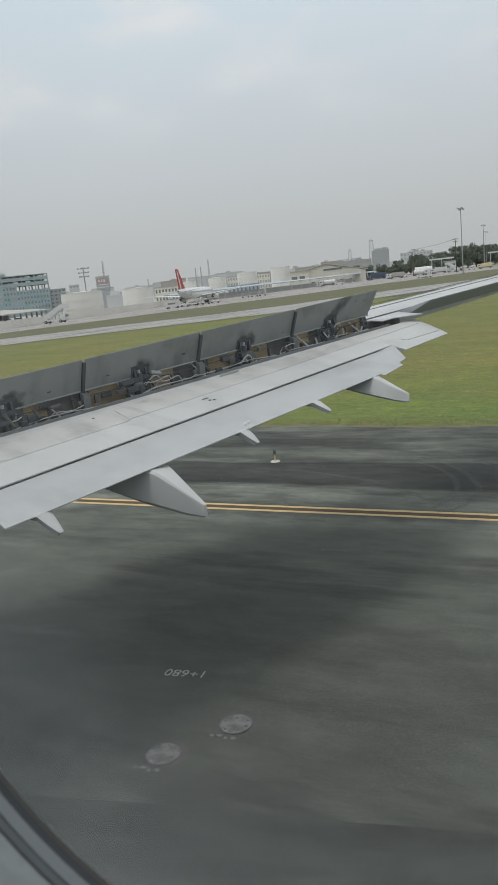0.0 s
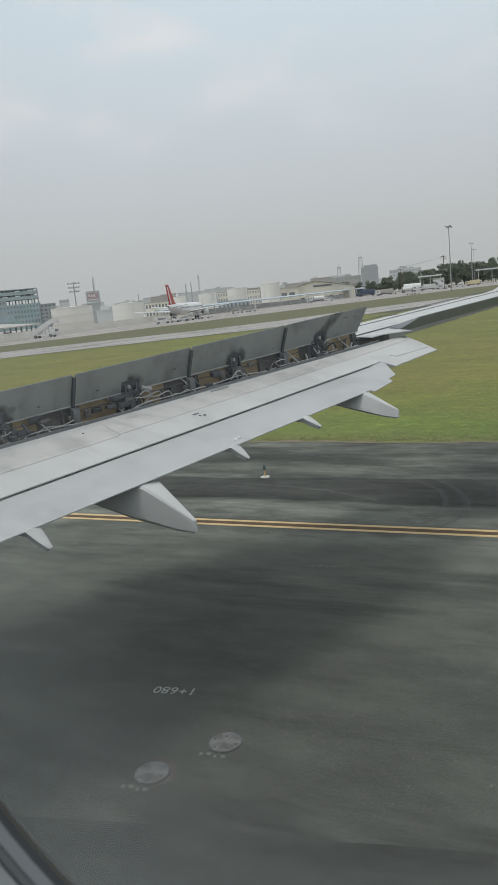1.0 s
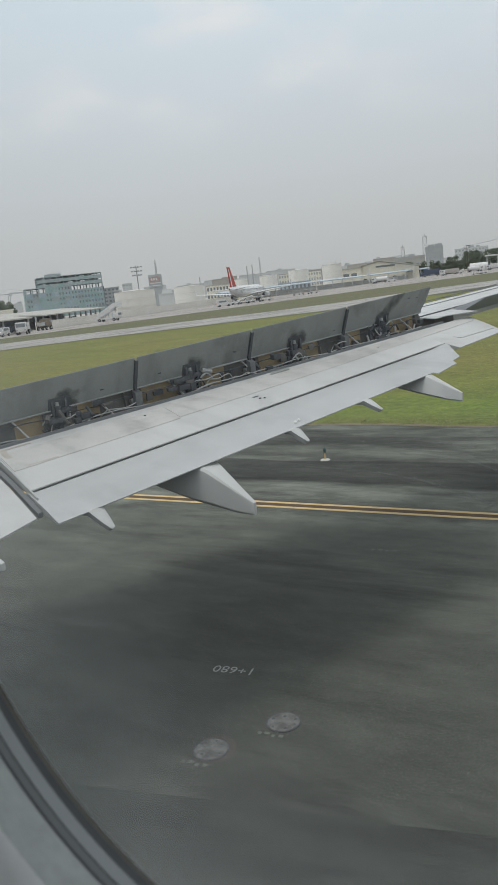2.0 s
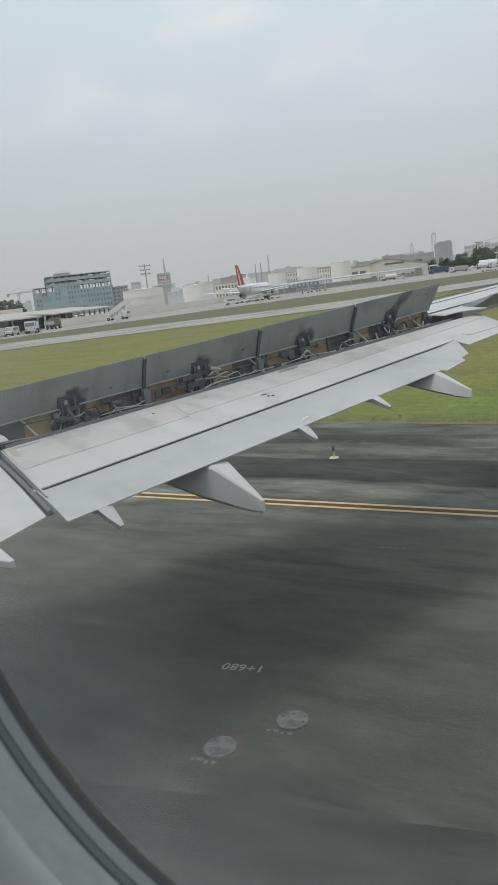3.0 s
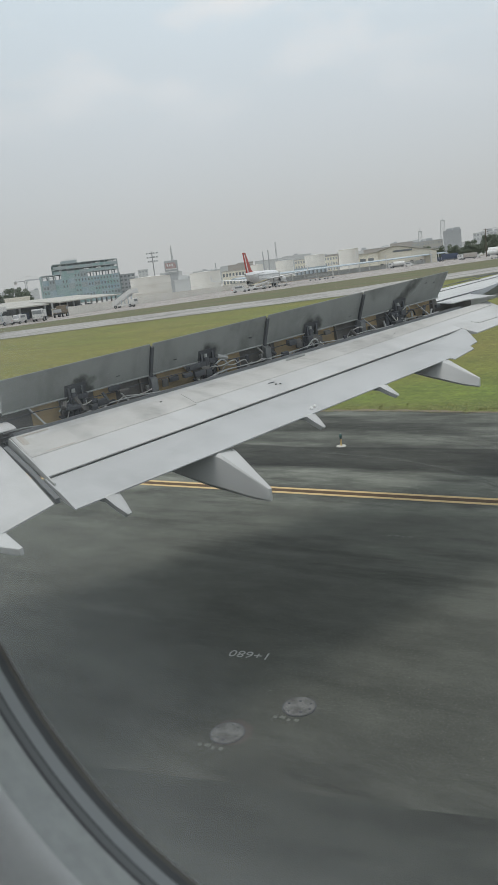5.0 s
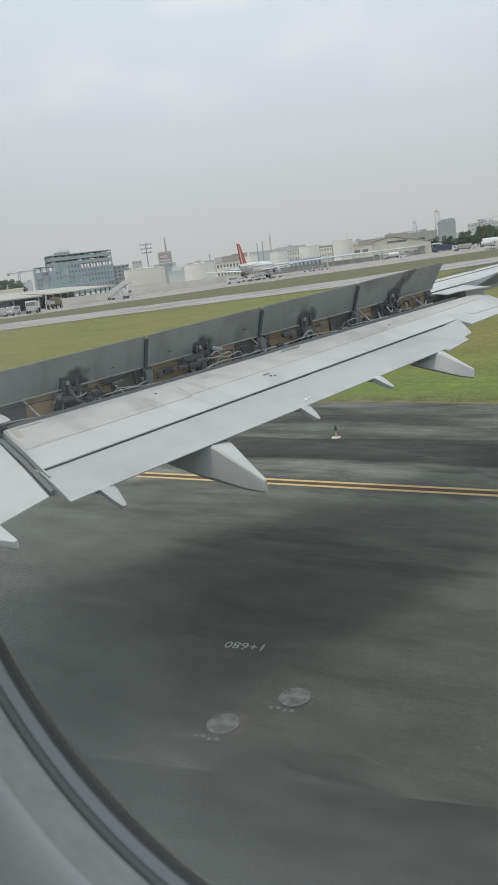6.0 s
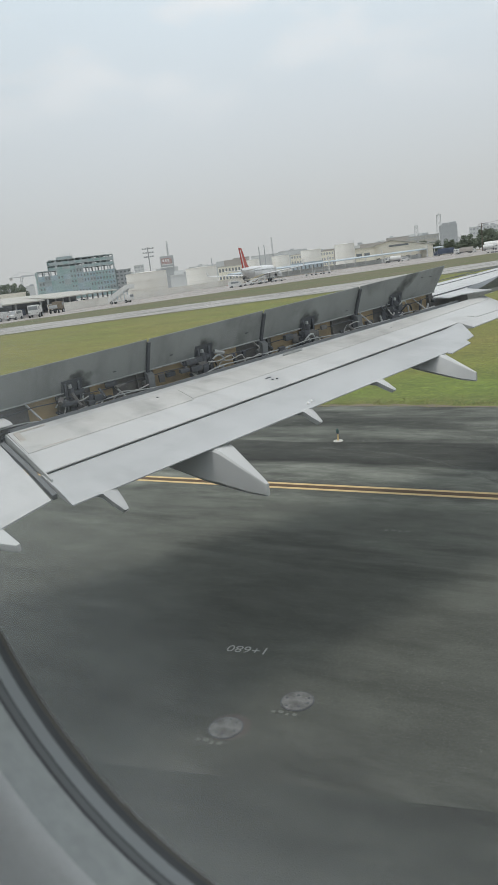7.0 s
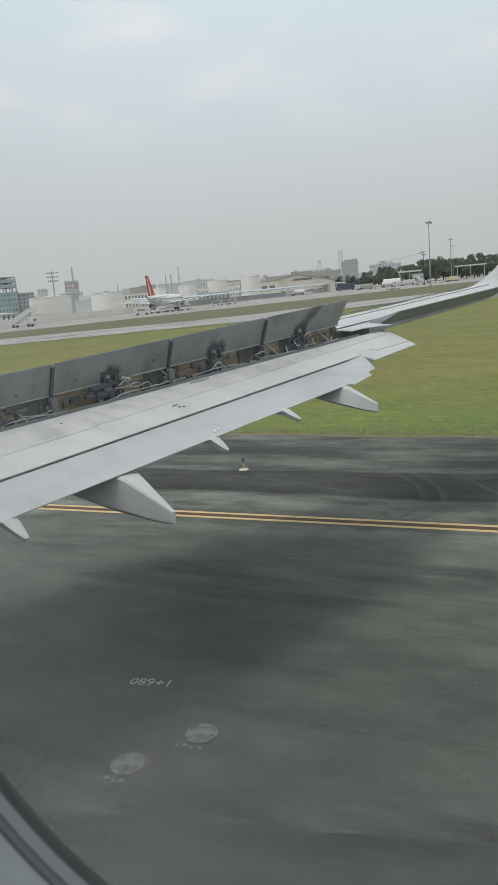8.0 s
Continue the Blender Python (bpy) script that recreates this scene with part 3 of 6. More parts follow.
sheet("asphalt_patch", [(x, -60) for x in PATCH_X], [(x, 4.16 + 0.31 * (x + 4.63) - 0.006 * (x + 4.63) ** 2 + 0.05 * noise.noise((x * 0.9, 2.2, 0))) for x in PATCH_X], 0.0022, M_PATCH, "strip of newer, darker asphalt with a straight joint", "asphalt")


def tyre_mark(pts, w, z):
    """Faint pale scuff left by a turning wheel, broken up by the grain."""
    n = 40
    line = []
    for k in range(n + 1):
        u = k / n * (len(pts) - 1)
        i = min(int(u), len(pts) - 2)
        p0, p1, p2, p3 = (Vector((*pts[max(0, min(len(pts) - 1, j))], z)) for j in (i - 1, i, i + 1, i + 2))
        q = u - i
        line.append(0.5 * (2 * p1 + (p2 - p0) * q + (2 * p0 - 5 * p1 + 4 * p2 - p3) * q * q + (3 * p1 - p0 - 3 * p2 + p3) * q ** 3))
    bm = bmesh.new()
    a, b = [], []
    for k, p in enumerate(line):
        d = (line[min(k + 1, n)] - line[max(k - 1, 0)]).normalized()
        s_ = Vector((-d.y, d.x, 0)) * w / 2
        a.append(bm.verts.new(p + s_))
        b.append(bm.verts.new(p - s_))
    ring_faces(bm, a, b, closed=False)
    return tagged(part("tyre_mark", bm, M_SCUFF), "faint curved tyre scuff on the asphalt", "tyre mark", kind="structure")


for off in (0.0, 0.42):
    tyre_mark([(-7.5, 16.75 + off), (-6.0, 16.5 + off), (-4.9 + off * 0.5, 15.75 + off * 0.7), (-4.25 + off, 14.75), (-4.05 + off, 13.8), (-4.2 + off, 12.95)], 0.13, 0.0045 + off * 0.001)
tyre_mark([(-7.5, 18.15), (-5.75, 17.6), (-4.5, 16.75), (-3.5, 15.8), (-2.8, 14.9)], 0.16, 0.006)
tyre_mark([(-9.4, 15.2), (-7.2, 14.95), (-5.4, 14.2), (-4.2, 13.3)], 0.14, 0.0065)


def grass_tufts():
    """Blades of the mown grass near the runway's edge."""
    rnd = random.Random(4)
    co, fa = [], []
    for _ in range(5200):
        x = rnd.uniform(-34, 9)
        y = edge_y(x) - 0.10 - 0.45 * math.log(1 - 0.98 * rnd.random())
        h = rnd.uniform(0.0, 0.03) * (1.4 if y < edge_y(x) + 0.5 else 1)
        for _ in range(3):
            a = rnd.uniform(0, math.tau)
            bx, by = x + rnd.uniform(-0.09, 0.09), y + rnd.uniform(-0.09, 0.09)
            w = rnd.uniform(0.010, 0.024)
            k = len(co)
            co += [(bx - w * math.cos(a), by - w * math.sin(a), -0.03), (bx + w * math.cos(a), by + w * math.sin(a), -0.03),
                   (bx + rnd.uniform(-0.06, 0.06), by + rnd.uniform(-0.06, 0.06), h)]
            u_, v_ = Vector(co[k + 1]) - Vector(co[k]), Vector(co[k + 2]) - Vector(co[k])
            facing = u_.cross(v_).dot(Vector((0.45, -0.85, 0.26)))
            fa.append((k, k + 1, k + 2) if facing > 0 else (k, k + 2, k + 1))
    me = bpy.data.meshes.new("grass")
    me.from_pydata(co, [], fa)
    me.materials.append(M_BLADE)
    me.normals_split_custom_set([Vector((rnd.uniform(-0.3, 0.3), rnd.uniform(-0.6, -0.1), 1)).normalized() for _ in range(len(me.loops))])
    return tagged(new("grass", me), "yellow-green mown grass along the runway", "grass", kind="stuff")


grass_tufts()


def soil_rim():
    """Ragged rim of bare earth and dead grass between asphalt and turf."""
    xs_ = [-60 + 0.2 * k for k in range(400)]
    near = [(x, edge_y(x) - 0.03 - 0.17 * abs(noise.noise((x * 1.1, 1.3, 0)))) for x in xs_]
    away = [(x, edge_y(x) + 0.05 + 0.36 * abs(noise.noise((x * 0.9, 5.1, 0)))) for x in xs_]
    sheet("soil_rim", near, away, 0.008, M_SOIL, "ragged rim of bare brown earth", "soil")


soil_rim()

# ---------------------------------------------------------------- the airliner that carries the camera
# Wing coordinates: y along the span, c behind the spoiler hinge line and square to it, h above it.
HINGE, SPAN, AFT = Vector((-6.923, 4.9, 3.1756)), Vector((0.35673, 1.0, 0.07396)), Vector((0.94149, -0.33705, 0.0))


def wing(y, c, h):
    return HINGE + SPAN * (y - 4.9) + AFT * c + Vector((0, 0, h))


def flap_h(c):
    return -0.1175 - 0.249 * (c - 0.40)


airliner = thing("airliner", "grey-white airliner with raised spoilers and lowered flaps", "airliner", Matrix.Translation((-3, -1.75, 0)))


def section(y, le, te, thick):
    """Wing section from the leading edge le to te, with its thickness."""
    L = te - le
    up = ((0.0, -0.16), (0.025, -0.11), (0.08, -0.075), (0.2, -0.03), (0.36, 0.02), (0.52, 0.045), (0.75, 0.032), (1.0, 0.0))
    lo = ((1.0, -0.24), (0.75, -0.34), (0.45, -0.38), (0.2, -0.33), (0.06, -0.22))
    return [wing(y, le + u * L, h) for u, h in up] + [wing(y, le + u * L, h * thick) for u, h in lo]


def lead(y):
    return -1.85 - 0.083 * (13.3 - y)


YS = (-0.2, 2.0, 4.9, 8.0, 11.33, 13.5, 15.8, 17.06)
wing_skin = part("wing_skin", loft([section(y, lead(y) - (0.5 * max(0, 4.9 - y)), 0.0, 1.0 if y < 9 else 1.0 - 0.055 * (y - 9)) for y in YS]), M_WHITE, airliner, "light grey wing skin with thin panel joints")

# panel joints on the wing skin
for yj in (6.5, 8.11, 9.72, 12.1, 13.6):
    bmj = tube([wing(yj, lead(yj) + 0.25 + u * (abs(lead(yj)) - 0.3), 0.046 - 0.20 * (u - 0.5) ** 2 - 0.02 * u) for u in np.linspace(0, 1, 7)], 0.006, 5)
    part("panel_joint", bmj, M_SHADE, wing_skin)

# spanwise joints of the outer wing
for u0, u1, rr0 in ((0.22, 0.24, 0.007), (0.62, 0.60, 0.006), (0.985, 0.985, 0.008)):
    part("panel_joint", tube([wing(y, lead(y) * (1 - u), 0.002 + 0.045 * math.sin(math.pi * min(1, u * 0.9 + 0.05)) * (1 - 0.3 * (u < 0.3))) for y, u in ((11.4 + 5.4 * k / 10, u0 + (u1 - u0) * k / 10) for k in range(11))], rr0, 5), M_SHADE, wing_skin)

# winglet: bends up from the wing's end
wrings = []
for k in range(9):
    a = radians(78) * min(1, k / 4)
    y = 17.05 + 0.75 * math.sin(a) + max(0, k - 4) * 0.06
    z = 0.75 * (1 - math.cos(a)) + max(0, k - 4) * 0.40
    ch_len = 1.72 - 0.14 * k
    le = lead(17.05) + 0.17 * k
    ctr = [(0.0, 0.0), (0.12, 0.5), (0.4, 0.7), (0.75, 0.4), (1.0, 0.02), (0.75, -0.4), (0.4, -0.7), (0.12, -0.5)]
    th = 0.09 - 0.007 * k
    nrm = Vector((0, -math.sin(a), math.cos(a)))
    wrings.append([wing(y, le + u * ch_len, z - 0.06) + nrm * v * th for u, v in ctr])
part("winglet", loft(wrings), M_WHITE, airliner, "upswept white winglet")

# fixed shroud outboard of the spoilers
part("shroud_panel", slab([wing(11.36, 0.0, 0.002), wing(12.12, 0.0, 0.002), wing(12.02, 0.62, -0.03), wing(11.62, 0.36, -0.015), wing(11.36, 0.36, -0.015)], (0, 0, -0.014), 0.004), M_WHITE, airliner)
part("shroud_joint", tube([wing(y, 0.004, 0.004) for y in (11.36, 11.7, 12.12)], 0.006, 5), M_SHADE, airliner)

# aileron, raised
def flap_plate(y0, y1, chord, up_deg, t0, t1, y_skew=0.0, c0=0.02):
    ca, sa = math.cos(radians(up_deg)), math.sin(radians(up_deg))
    rings = []
    for y, ch_ in ((y0, chord[0]), (y1, chord[1])):
        prof = [(0.0, 0.0), (0.04, 0.012), (ch_, t1 / 2), (ch_, -t1 / 2), (0.04, -t0), (0.0, -t0 * 0.6)]
        rings.append([wing(y, c0 + u * ca - v * sa, u * sa + v * ca - 0.004) for u, v in prof])
    return loft(rings)


aileron = part("aileron", flap_plate(12.16, 15.75, (0.66, 0.56), 14, 0.11, 0.012), M_GREYP, airliner, "raised aileron with a dark grey underside")

# cove under the spoilers: rear spar, floor, ribs
spar = part("rear_spar", loft([[wing(y, 0.02, t_), wing(y, 0.05, t_), wing(y, 0.05, -0.34), wing(y, 0.02, -0.34)] for y, t_ in ((4.6, 0.10), (5.8, 0.10), (7.0, 0.10), (8.2, 0.10), (9.4, 0.10), (10.6, 0.10), (11.32, 0.10), (11.36, -0.03), (12.12, -0.03))]), M_CAVE, airliner, "dark mottled rear spar with ochre primed bays")
for yb, wb in ((5.28, 0.34), (5.95, 0.26), (6.85, 0.48), (7.60, 0.34), (8.60, 0.58), (9.15, 0.38), (9.95, 0.30), (10.92, 0.52)):
    part("primed_bay", loft([[wing(y, 0.052, 0.07), wing(y, 0.060, 0.07), wing(y, 0.064, -0.30), wing(y, 0.052, -0.30)] for y in (yb - wb / 2, yb + wb / 2)]), M_SPAR, spar, "ochre primed bay of the spar")
part("flap_lip", loft([[wing(y, 0.300, -0.160), wing(y, 0.345, -0.090), wing(y, 0.396, -0.086), wing(y, 0.402, -0.125), wing(y, 0.32, -0.21)] for y in np.linspace(4.8, 11.5, 6)]), M_SHADE, airliner, "dark rubbing lip along the flap's nose")
cove = part("cove_floor", loft([[wing(y, 0.05, -0.33), wing(y, 0.62, -0.36), wing(y, 0.62, -0.39), wing(y, 0.05, -0.37)] for y in np.linspace(4.6, 12.0, 14)]), M_CAVE, airliner, "dark mottled cove behind the rear spar")

RAISE = 62.0
CA, SA = math.cos(radians(RAISE)), math.sin(radians(RAISE))
CH = 0.525
U0 = 0.125  # the panel starts this far above its hinge


def sp(y, u, v):
    """A place on the raised spoiler: u up its chord, v out of its underside."""
    return wing(y, 0.02 + u * CA + v * SA, 0.0 + u * SA - v * CA)


rnd = random.Random(11)
W_SP = 1.607
for k in range(4):
    y0, y1 = 4.9 + W_SP * k + (0.018 if k else -0.10), 4.9 + W_SP * (k + 1) - 0.018
    rings = []
    for y in np.linspace(y0, y1, 9):
        lean = 0.09 if k == 3 and y > y1 - 0.01 else 0.0
        rings.append([sp(y, U0, -0.012), sp(y + lean, CH, -0.012), sp(y + lean, CH + 0.006, -0.004), sp(y + lean, CH, 0.002), sp(y + lean * 0.6, 0.30, 0.018), sp(y, 0.18, 0.034), sp(y, U0, 0.040)])
    spoiler = part("spoiler", loft(rings), M_UNDER, airliner, "raised spoiler panel with a dull grey underside")
    part("seal_strip", loft([[sp(y, U0 - 0.006, 0.039), sp(y, U0 + 0.008, 0.038), sp(y, U0 + 0.008, 0.048), sp(y, U0 - 0.006, 0.050)] for y in (y0, y1)]), M_EDGE, spoiler, "pale rubber seal along the lower edge")
    for dy, u in (((1.30, 0.22), (0.42, 0.30)), ((0.30, 0.24), (1.36, 0.27)), ((1.42, 0.20),), ((1.22, 0.42), (1.40, 0.40)))[k]:
        part("drain_mark", loft([[sp(y0 + dy + e, u, v_) for e in (-0.020, 0.020)] + [sp(y0 + dy + e, u + 0.010, v_) for e in (0.020, -0.020)] for v_ in (0.0, 0.034 if u < 0.3 else 0.016)]), M_SOOT, spoiler)
    # actuator in the middle
    ym = (y0 + y1) / 2 - 0.05
    act = part("actuator", cyl(sp(ym - 0.03, 0.19, 0.07), wing(ym - 0.03, 0.16, -0.26), 0.035, 0.045, 14), M_DARK, spoiler, "dark hydraulic actuator")
    part("piston_rod", cyl(sp(ym - 0.03, 0.22, 0.04), sp(ym - 0.03, 0.17, 0.07), 0.022, seg=10), M_STEEL, act)
    for d in (-0.08, 0.07):
        part("bracket", loft([[sp(ym + d + e, 0.11, 0.03), sp(ym + d + e, 0.24, 0.030), sp(ym + d + e, 0.22, 0.055), sp(ym + d + e, 0.14, 0.10), wing(ym + d + e, 0.17, -0.22), wing(ym + d + e, 0.06, -0.22)] for e in (-0.012, 0.012)]), M_DARK, act)
    part("mount_plate", loft([[sp(ym + d, 0.13, 0.034), sp(ym + d, 0.27, 0.022), sp(ym + d, 0.27, 0.028), sp(ym + d, 0.13, 0.046)] for d in (-0.12, 0.12)]), M_SOOT, act)
    for d in (-0.2, -0.17, 0.18):
        part("hose", tube([wing(ym + d, 0.10, -0.10), wing(ym + d * 0.8, 0.20, -0.16), wing(ym + d * 0.5, 0.22, -0.24), wing(ym + d * 0.2, 0.15, -0.28)], 0.014, 7), M_RUBBER, act)

# hinge arms between the panels and struts in the cove
for k in range(4):
    y = 4.9 + W_SP * k
    if k:
        arm = part("hinge_arm", loft([[sp(y + e, 0.0, 0.0), sp(y + e, 0.50, 0.0), sp(y + e, 0.50, 0.035), sp(y + e, 0.16, 0.07), wing(y + e, 0.17, -0.12), wing(y + e, 0.12, -0.30), wing(y + e, 0.04, -0.30)] for e in (-0.016, 0.016)]), M_DARK, airliner, "dark hinge arm between two spoilers")
        part("knuckle", slab([wing(y - 0.04, 0.12, 0.085), wing(y + 0.035, 0.12, 0.085), wing(y + 0.04, 0.215, 0.05), wing(y - 0.045, 0.215, 0.05)], (0, 0, -0.24), 0.012), M_KNUCKLE, arm, "grey hinge knuckle")
        part("pivot_bolt", cyl(wing(y - 0.06, 0.09, -0.05), wing(y + 0.06, 0.09, -0.05), 0.03, seg=10), M_STEEL, arm)
for k in range(20):
    y = 5.1 + 6.1 * k / 19 + rnd.uniform(-0.08, 0.08)
    kind_ = k % 3
    if kind_ == 0:
        part("strut", cyl(wing(y, 0.07, 0.07), wing(y + 0.12, 0.26, -0.16), 0.012, seg=7), M_HOSE, airliner, "pale diagonal strut")
    elif kind_ == 1:
        part("stiffener", loft([[wing(y + e, 0.052, 0.08), wing(y + e, 0.09, 0.07), wing(y + e, 0.16, -0.33), wing(y + e, 0.052, -0.33)] for e in (-0.012, 0.012)]), M_CAVE, airliner)
    else:
        part("junction_box", slab([wing(y - 0.07, 0.08, -0.17), wing(y + 0.07, 0.08, -0.17), wing(y + 0.07, 0.20, -0.18), wing(y - 0.07, 0.20, -0.18)], (0, 0, -0.13), 0.008), M_DARK if k % 2 else M_CAVE, airliner)
for off_c, off_h, r, amp, mt in ((0.13, -0.15, 0.010, 0.02, M_DARK), (0.19, -0.22, 0.014, 0.03, M_DARK), (0.22, -0.105, 0.007, 0.03, M_EDGE), (0.09, -0.21, 0.010, 0.015, M_RUBBER), (0.25, -0.165, 0.010, 0.02, M_DARK), (0.20, -0.11, 0.005, 0.035, M_EDGE), (0.12, 0.02, 0.006, 0.02, M_DARK)):
    pts = [wing(y, off_c + amp * noise.noise((y * 1.7, off_c * 9, 0)), off_h + 1.6 * amp * noise.noise((y * 2.1, 5, off_c * 7))) for y in np.linspace(4.75, 11.2, 90)]
    part("pipe", tube(pts, r, 7), mt, airliner, "hydraulic pipe along the spar")
for y, wide, tall in ((5.62, 0.34, 0.12), (6.30, 0.55, 0.06), (7.45, 0.50, 0.13), (7.62, 0.42, 0.10), (7.95, 0.30, 0.05), (9.62, 0.38, 0.11), (10.45, 0.30, 0.07)):
    pts = [wing(y + wide * (q - 0.5), 0.17 + 0.05 * math.sin(q * math.pi), -0.13 + tall * min(1.0, 2.6 * math.sin(q * math.pi)) + 0.012 * math.sin(q * 9 + y)) for q in np.linspace(0, 1, 14)]
    part("loop_hose", tube(pts, 0.0075, 7), M_HOSE, airliner, "looped pale hose")

# fittings crowded round each actuator and along the cove
def fitting(y, c, h, big):
    q = rnd.random()
    mt = rnd.choice((M_DARK, M_DARK, M_CAVE, M_CAVE, M_SOOT, M_SOOT))
    if q < 0.45:
        w, dpt, ht = (rnd.uniform(0.02, 0.07) * big for _ in range(3))
        return slab([wing(y - w, c, h), wing(y + w, c, h), wing(y + w, c + dpt, h - 0.01), wing(y - w, c + dpt, h - 0.01)], (0, 0, -ht * 1.6), 0.004), mt, "fitting"
    if q < 0.75:
        e = Vector((rnd.uniform(-0.12, 0.12), rnd.uniform(0, 0.08), rnd.uniform(-0.15, -0.03))) * big
        return cyl(wing(y, c, h), wing(y + e.x, c + e.y, h + e.z), rnd.uniform(0.008, 0.03) * big, seg=8), rnd.choice((mt, mt, M_STEEL)), "valve"
    a_ = rnd.uniform(0.1, 0.25)
    pts_ = [wing(y + a_ * (u - 0.5), c + 0.05 * math.sin(u * 3.1), h - 0.06 + 0.10 * math.sin(u * math.pi) * (1 if q < 0.9 else -1)) for u in np.linspace(0, 1, 7)]
    return tube(pts_, rnd.uniform(0.007, 0.014), 6), rnd.choice((M_HOSE, M_EDGE, M_RUBBER, M_DARK)), "short_hose"


for k in range(4):
    for _ in range(24):
        bmf, mt, nm = fitting(4.9 + W_SP * (k + 0.45) + rnd.gauss(0, 0.12), rnd.uniform(0.08, 0.22), rnd.uniform(-0.15, 0.13), 1.1)
        part(nm, bmf, mt, cove)
for _ in range(54):
    bmf, mt, nm = fitting(rnd.uniform(4.95, 11.2), rnd.uniform(0.08, 0.22), rnd.uniform(-0.20, 0.04), 0.9)
    part(nm, bmf, mt, cove)

# inboard spoiler, lying flat
part("inboard_spoiler", loft([[wing(y, 0.01, 0.004), wing(y, 0.30, -0.012), wing(y, 0.50 if y < 4 else 0.40, -0.035), wing(y, 0.50 if y < 4 else 0.40, -0.045), wing(y, 0.30, -0.05), wing(y, 0.01, -0.05)] for y in (2.4, 4.3, 4.84)]), M_WHITE, airliner, "flat inboard spoiler")


# outboard flap
def flap_section(y, te, y_of=lambda c: 0.0, nose=0.35, t=0.17):
    prof = [(nose - 0.06, flap_h(0.4) - 0.115), (nose - 0.045, flap_h(0.4) - 0.055), (nose, flap_h(0.4) - 0.012), (nose + 0.08, flap_h(0.38))]
    prof += [(0.38 + (te - 0.38) * u, flap_h(0.38 + (te - 0.38) * u) + 0.012 * math.sin(math.pi * u)) for u in (0.25, 0.5, 0.75, 1.0)]
    prof += [(te, flap_h(te) - 0.012), (0.38 + (te - 0.38) * 0.5, flap_h(te) + 0.02 - t * 0.5), (nose + 0.1, flap_h(0.4) - t)]
    return [wing(y + y_of(c), c, h) for c, h in prof]


def gap_c(y):
    return 1.43 - 0.40 * (y - 4.77) / 6.05


flap = part("outboard_flap", loft([flap_section(y, gap_c(y)) for y in (4.76, 6.2, 7.7, 9.2, 10.76)] + [flap_section(10.77, 1.30)] + [flap_section(12.05, 1.21, lambda c: -0.26 * max(0, c - 0.4))]), M_WHITE, airliner, "lowered light grey outboard flap")
part("upper_flap_skin", loft([[wing(y, 0.41, flap_h(0.41) + 0.004), wing(y, c1 * 0.6 + 0.15, flap_h(c1 * 0.6 + 0.15) + 0.017), wing(y, c1, flap_h(c1) + 0.016), wing(y, c1, flap_h(c1) - 0.01), wing(y, 0.41, flap_h(0.41) - 0.02)] for y, c1 in ((4.77, 1.00), (6.62, 0.93))]), M_SHROUD, flap, "dirt-stained upper flap skin")
part("upper_flap_skin", loft([[wing(y, 0.41, flap_h(0.41) + 0.004), wing(y, c1 * 0.6 + 0.12, flap_h(c1 * 0.6 + 0.12) + 0.017), wing(y, c1, flap_h(c1) + 0.016), wing(y, c1, flap_h(c1) - 0.01), wing(y, 0.41, flap_h(0.41) - 0.02)] for y, c1 in ((6.63, 0.90), (8.9, 0.80), (11.9, 0.62))]), M_SHROUD, flap, "dirt-stained upper flap skin")
part("overlap_plate", slab([wing(11.05, 0.95, flap_h(0.95) + 0.018), wing(11.85, 0.90, flap_h(0.9) + 0.018), wing(11.83, 1.06, flap_h(1.06) + 0.018), wing(11.1, 1.06, flap_h(1.06) + 0.018)], (0, 0, -0.02), 0.004), M_WHITE, flap)
for y0_, y1_, c0_, c1_ in ((4.80, 5.12, 0.465, 0.49), (4.80, 4.86, 0.49, 0.70), (4.92, 5.22, 0.955, 0.972)):
    part("sealant_smear", slab([wing(y0_, c0_, flap_h(c0_) + 0.0165), wing(y1_, c0_, flap_h(c0_) + 0.0165), wing(y1_, c1_, flap_h(c1_) + 0.0175), wing(y0_, c1_, flap_h(c1_) + 0.0175)], (0, 0, -0.006)), M_SMEAR, flap, "brownish smear of old sealant")
part("repair_patch", slab([wing(8.22, 0.43, flap_h(0.43) + 0.018), wing(8.52, 0.43, flap_h(0.43) + 0.018), wing(8.46, 0.50, flap_h(0.50) + 0.020), wing(8.16, 0.50, flap_h(0.50) + 0.020)], (0, 0, -0.008)), M_UNDER, flap, "dull grey repair patch")
part("slot_mark", slab([wing(7.56, 0.945, flap_h(0.945) + 0.014), wing(7.64, 0.945, flap_h(0.945) + 0.014), wing(7.64, 0.965, flap_h(0.965) + 0.014), wing(7.56, 0.965, flap_h(0.965) + 0.014)], (0, 0, -0.004)), M_DARK, flap)
for y, c in ((6.35, 0.62), (9.9, 0.62), (7.61, 1.03), (7.66, 1.05)):
    part("fastener", cyl(wing(y, c, flap_h(c) + 0.010), wing(y, c, flap_h(c) + 0.020), 0.013, seg=8), M_DARK, flap)


# flap tab
def tab_section(y, c0, c1):
    a, b = flap_h(c0) - 0.035, flap_h(c1) - 0.004
    return [wing(y, c0 - 0.10, a - 0.03), wing(y, c0 - 0.04, a + 0.008), wing(y, c0, a + 0.012), wing(y, (c0 + c1) / 2, (a + b) / 2 + 0.02), wing(y, c1, b), wing(y, c1, b - 0.010), wing(y, (c0 + c1) / 2, (a + b) / 2 - 0.05), wing(y, c0 - 0.06, a - 0.075)]


def te_c(y):
    return 2.12 - 0.42 * (y - 4.72) / 5.2


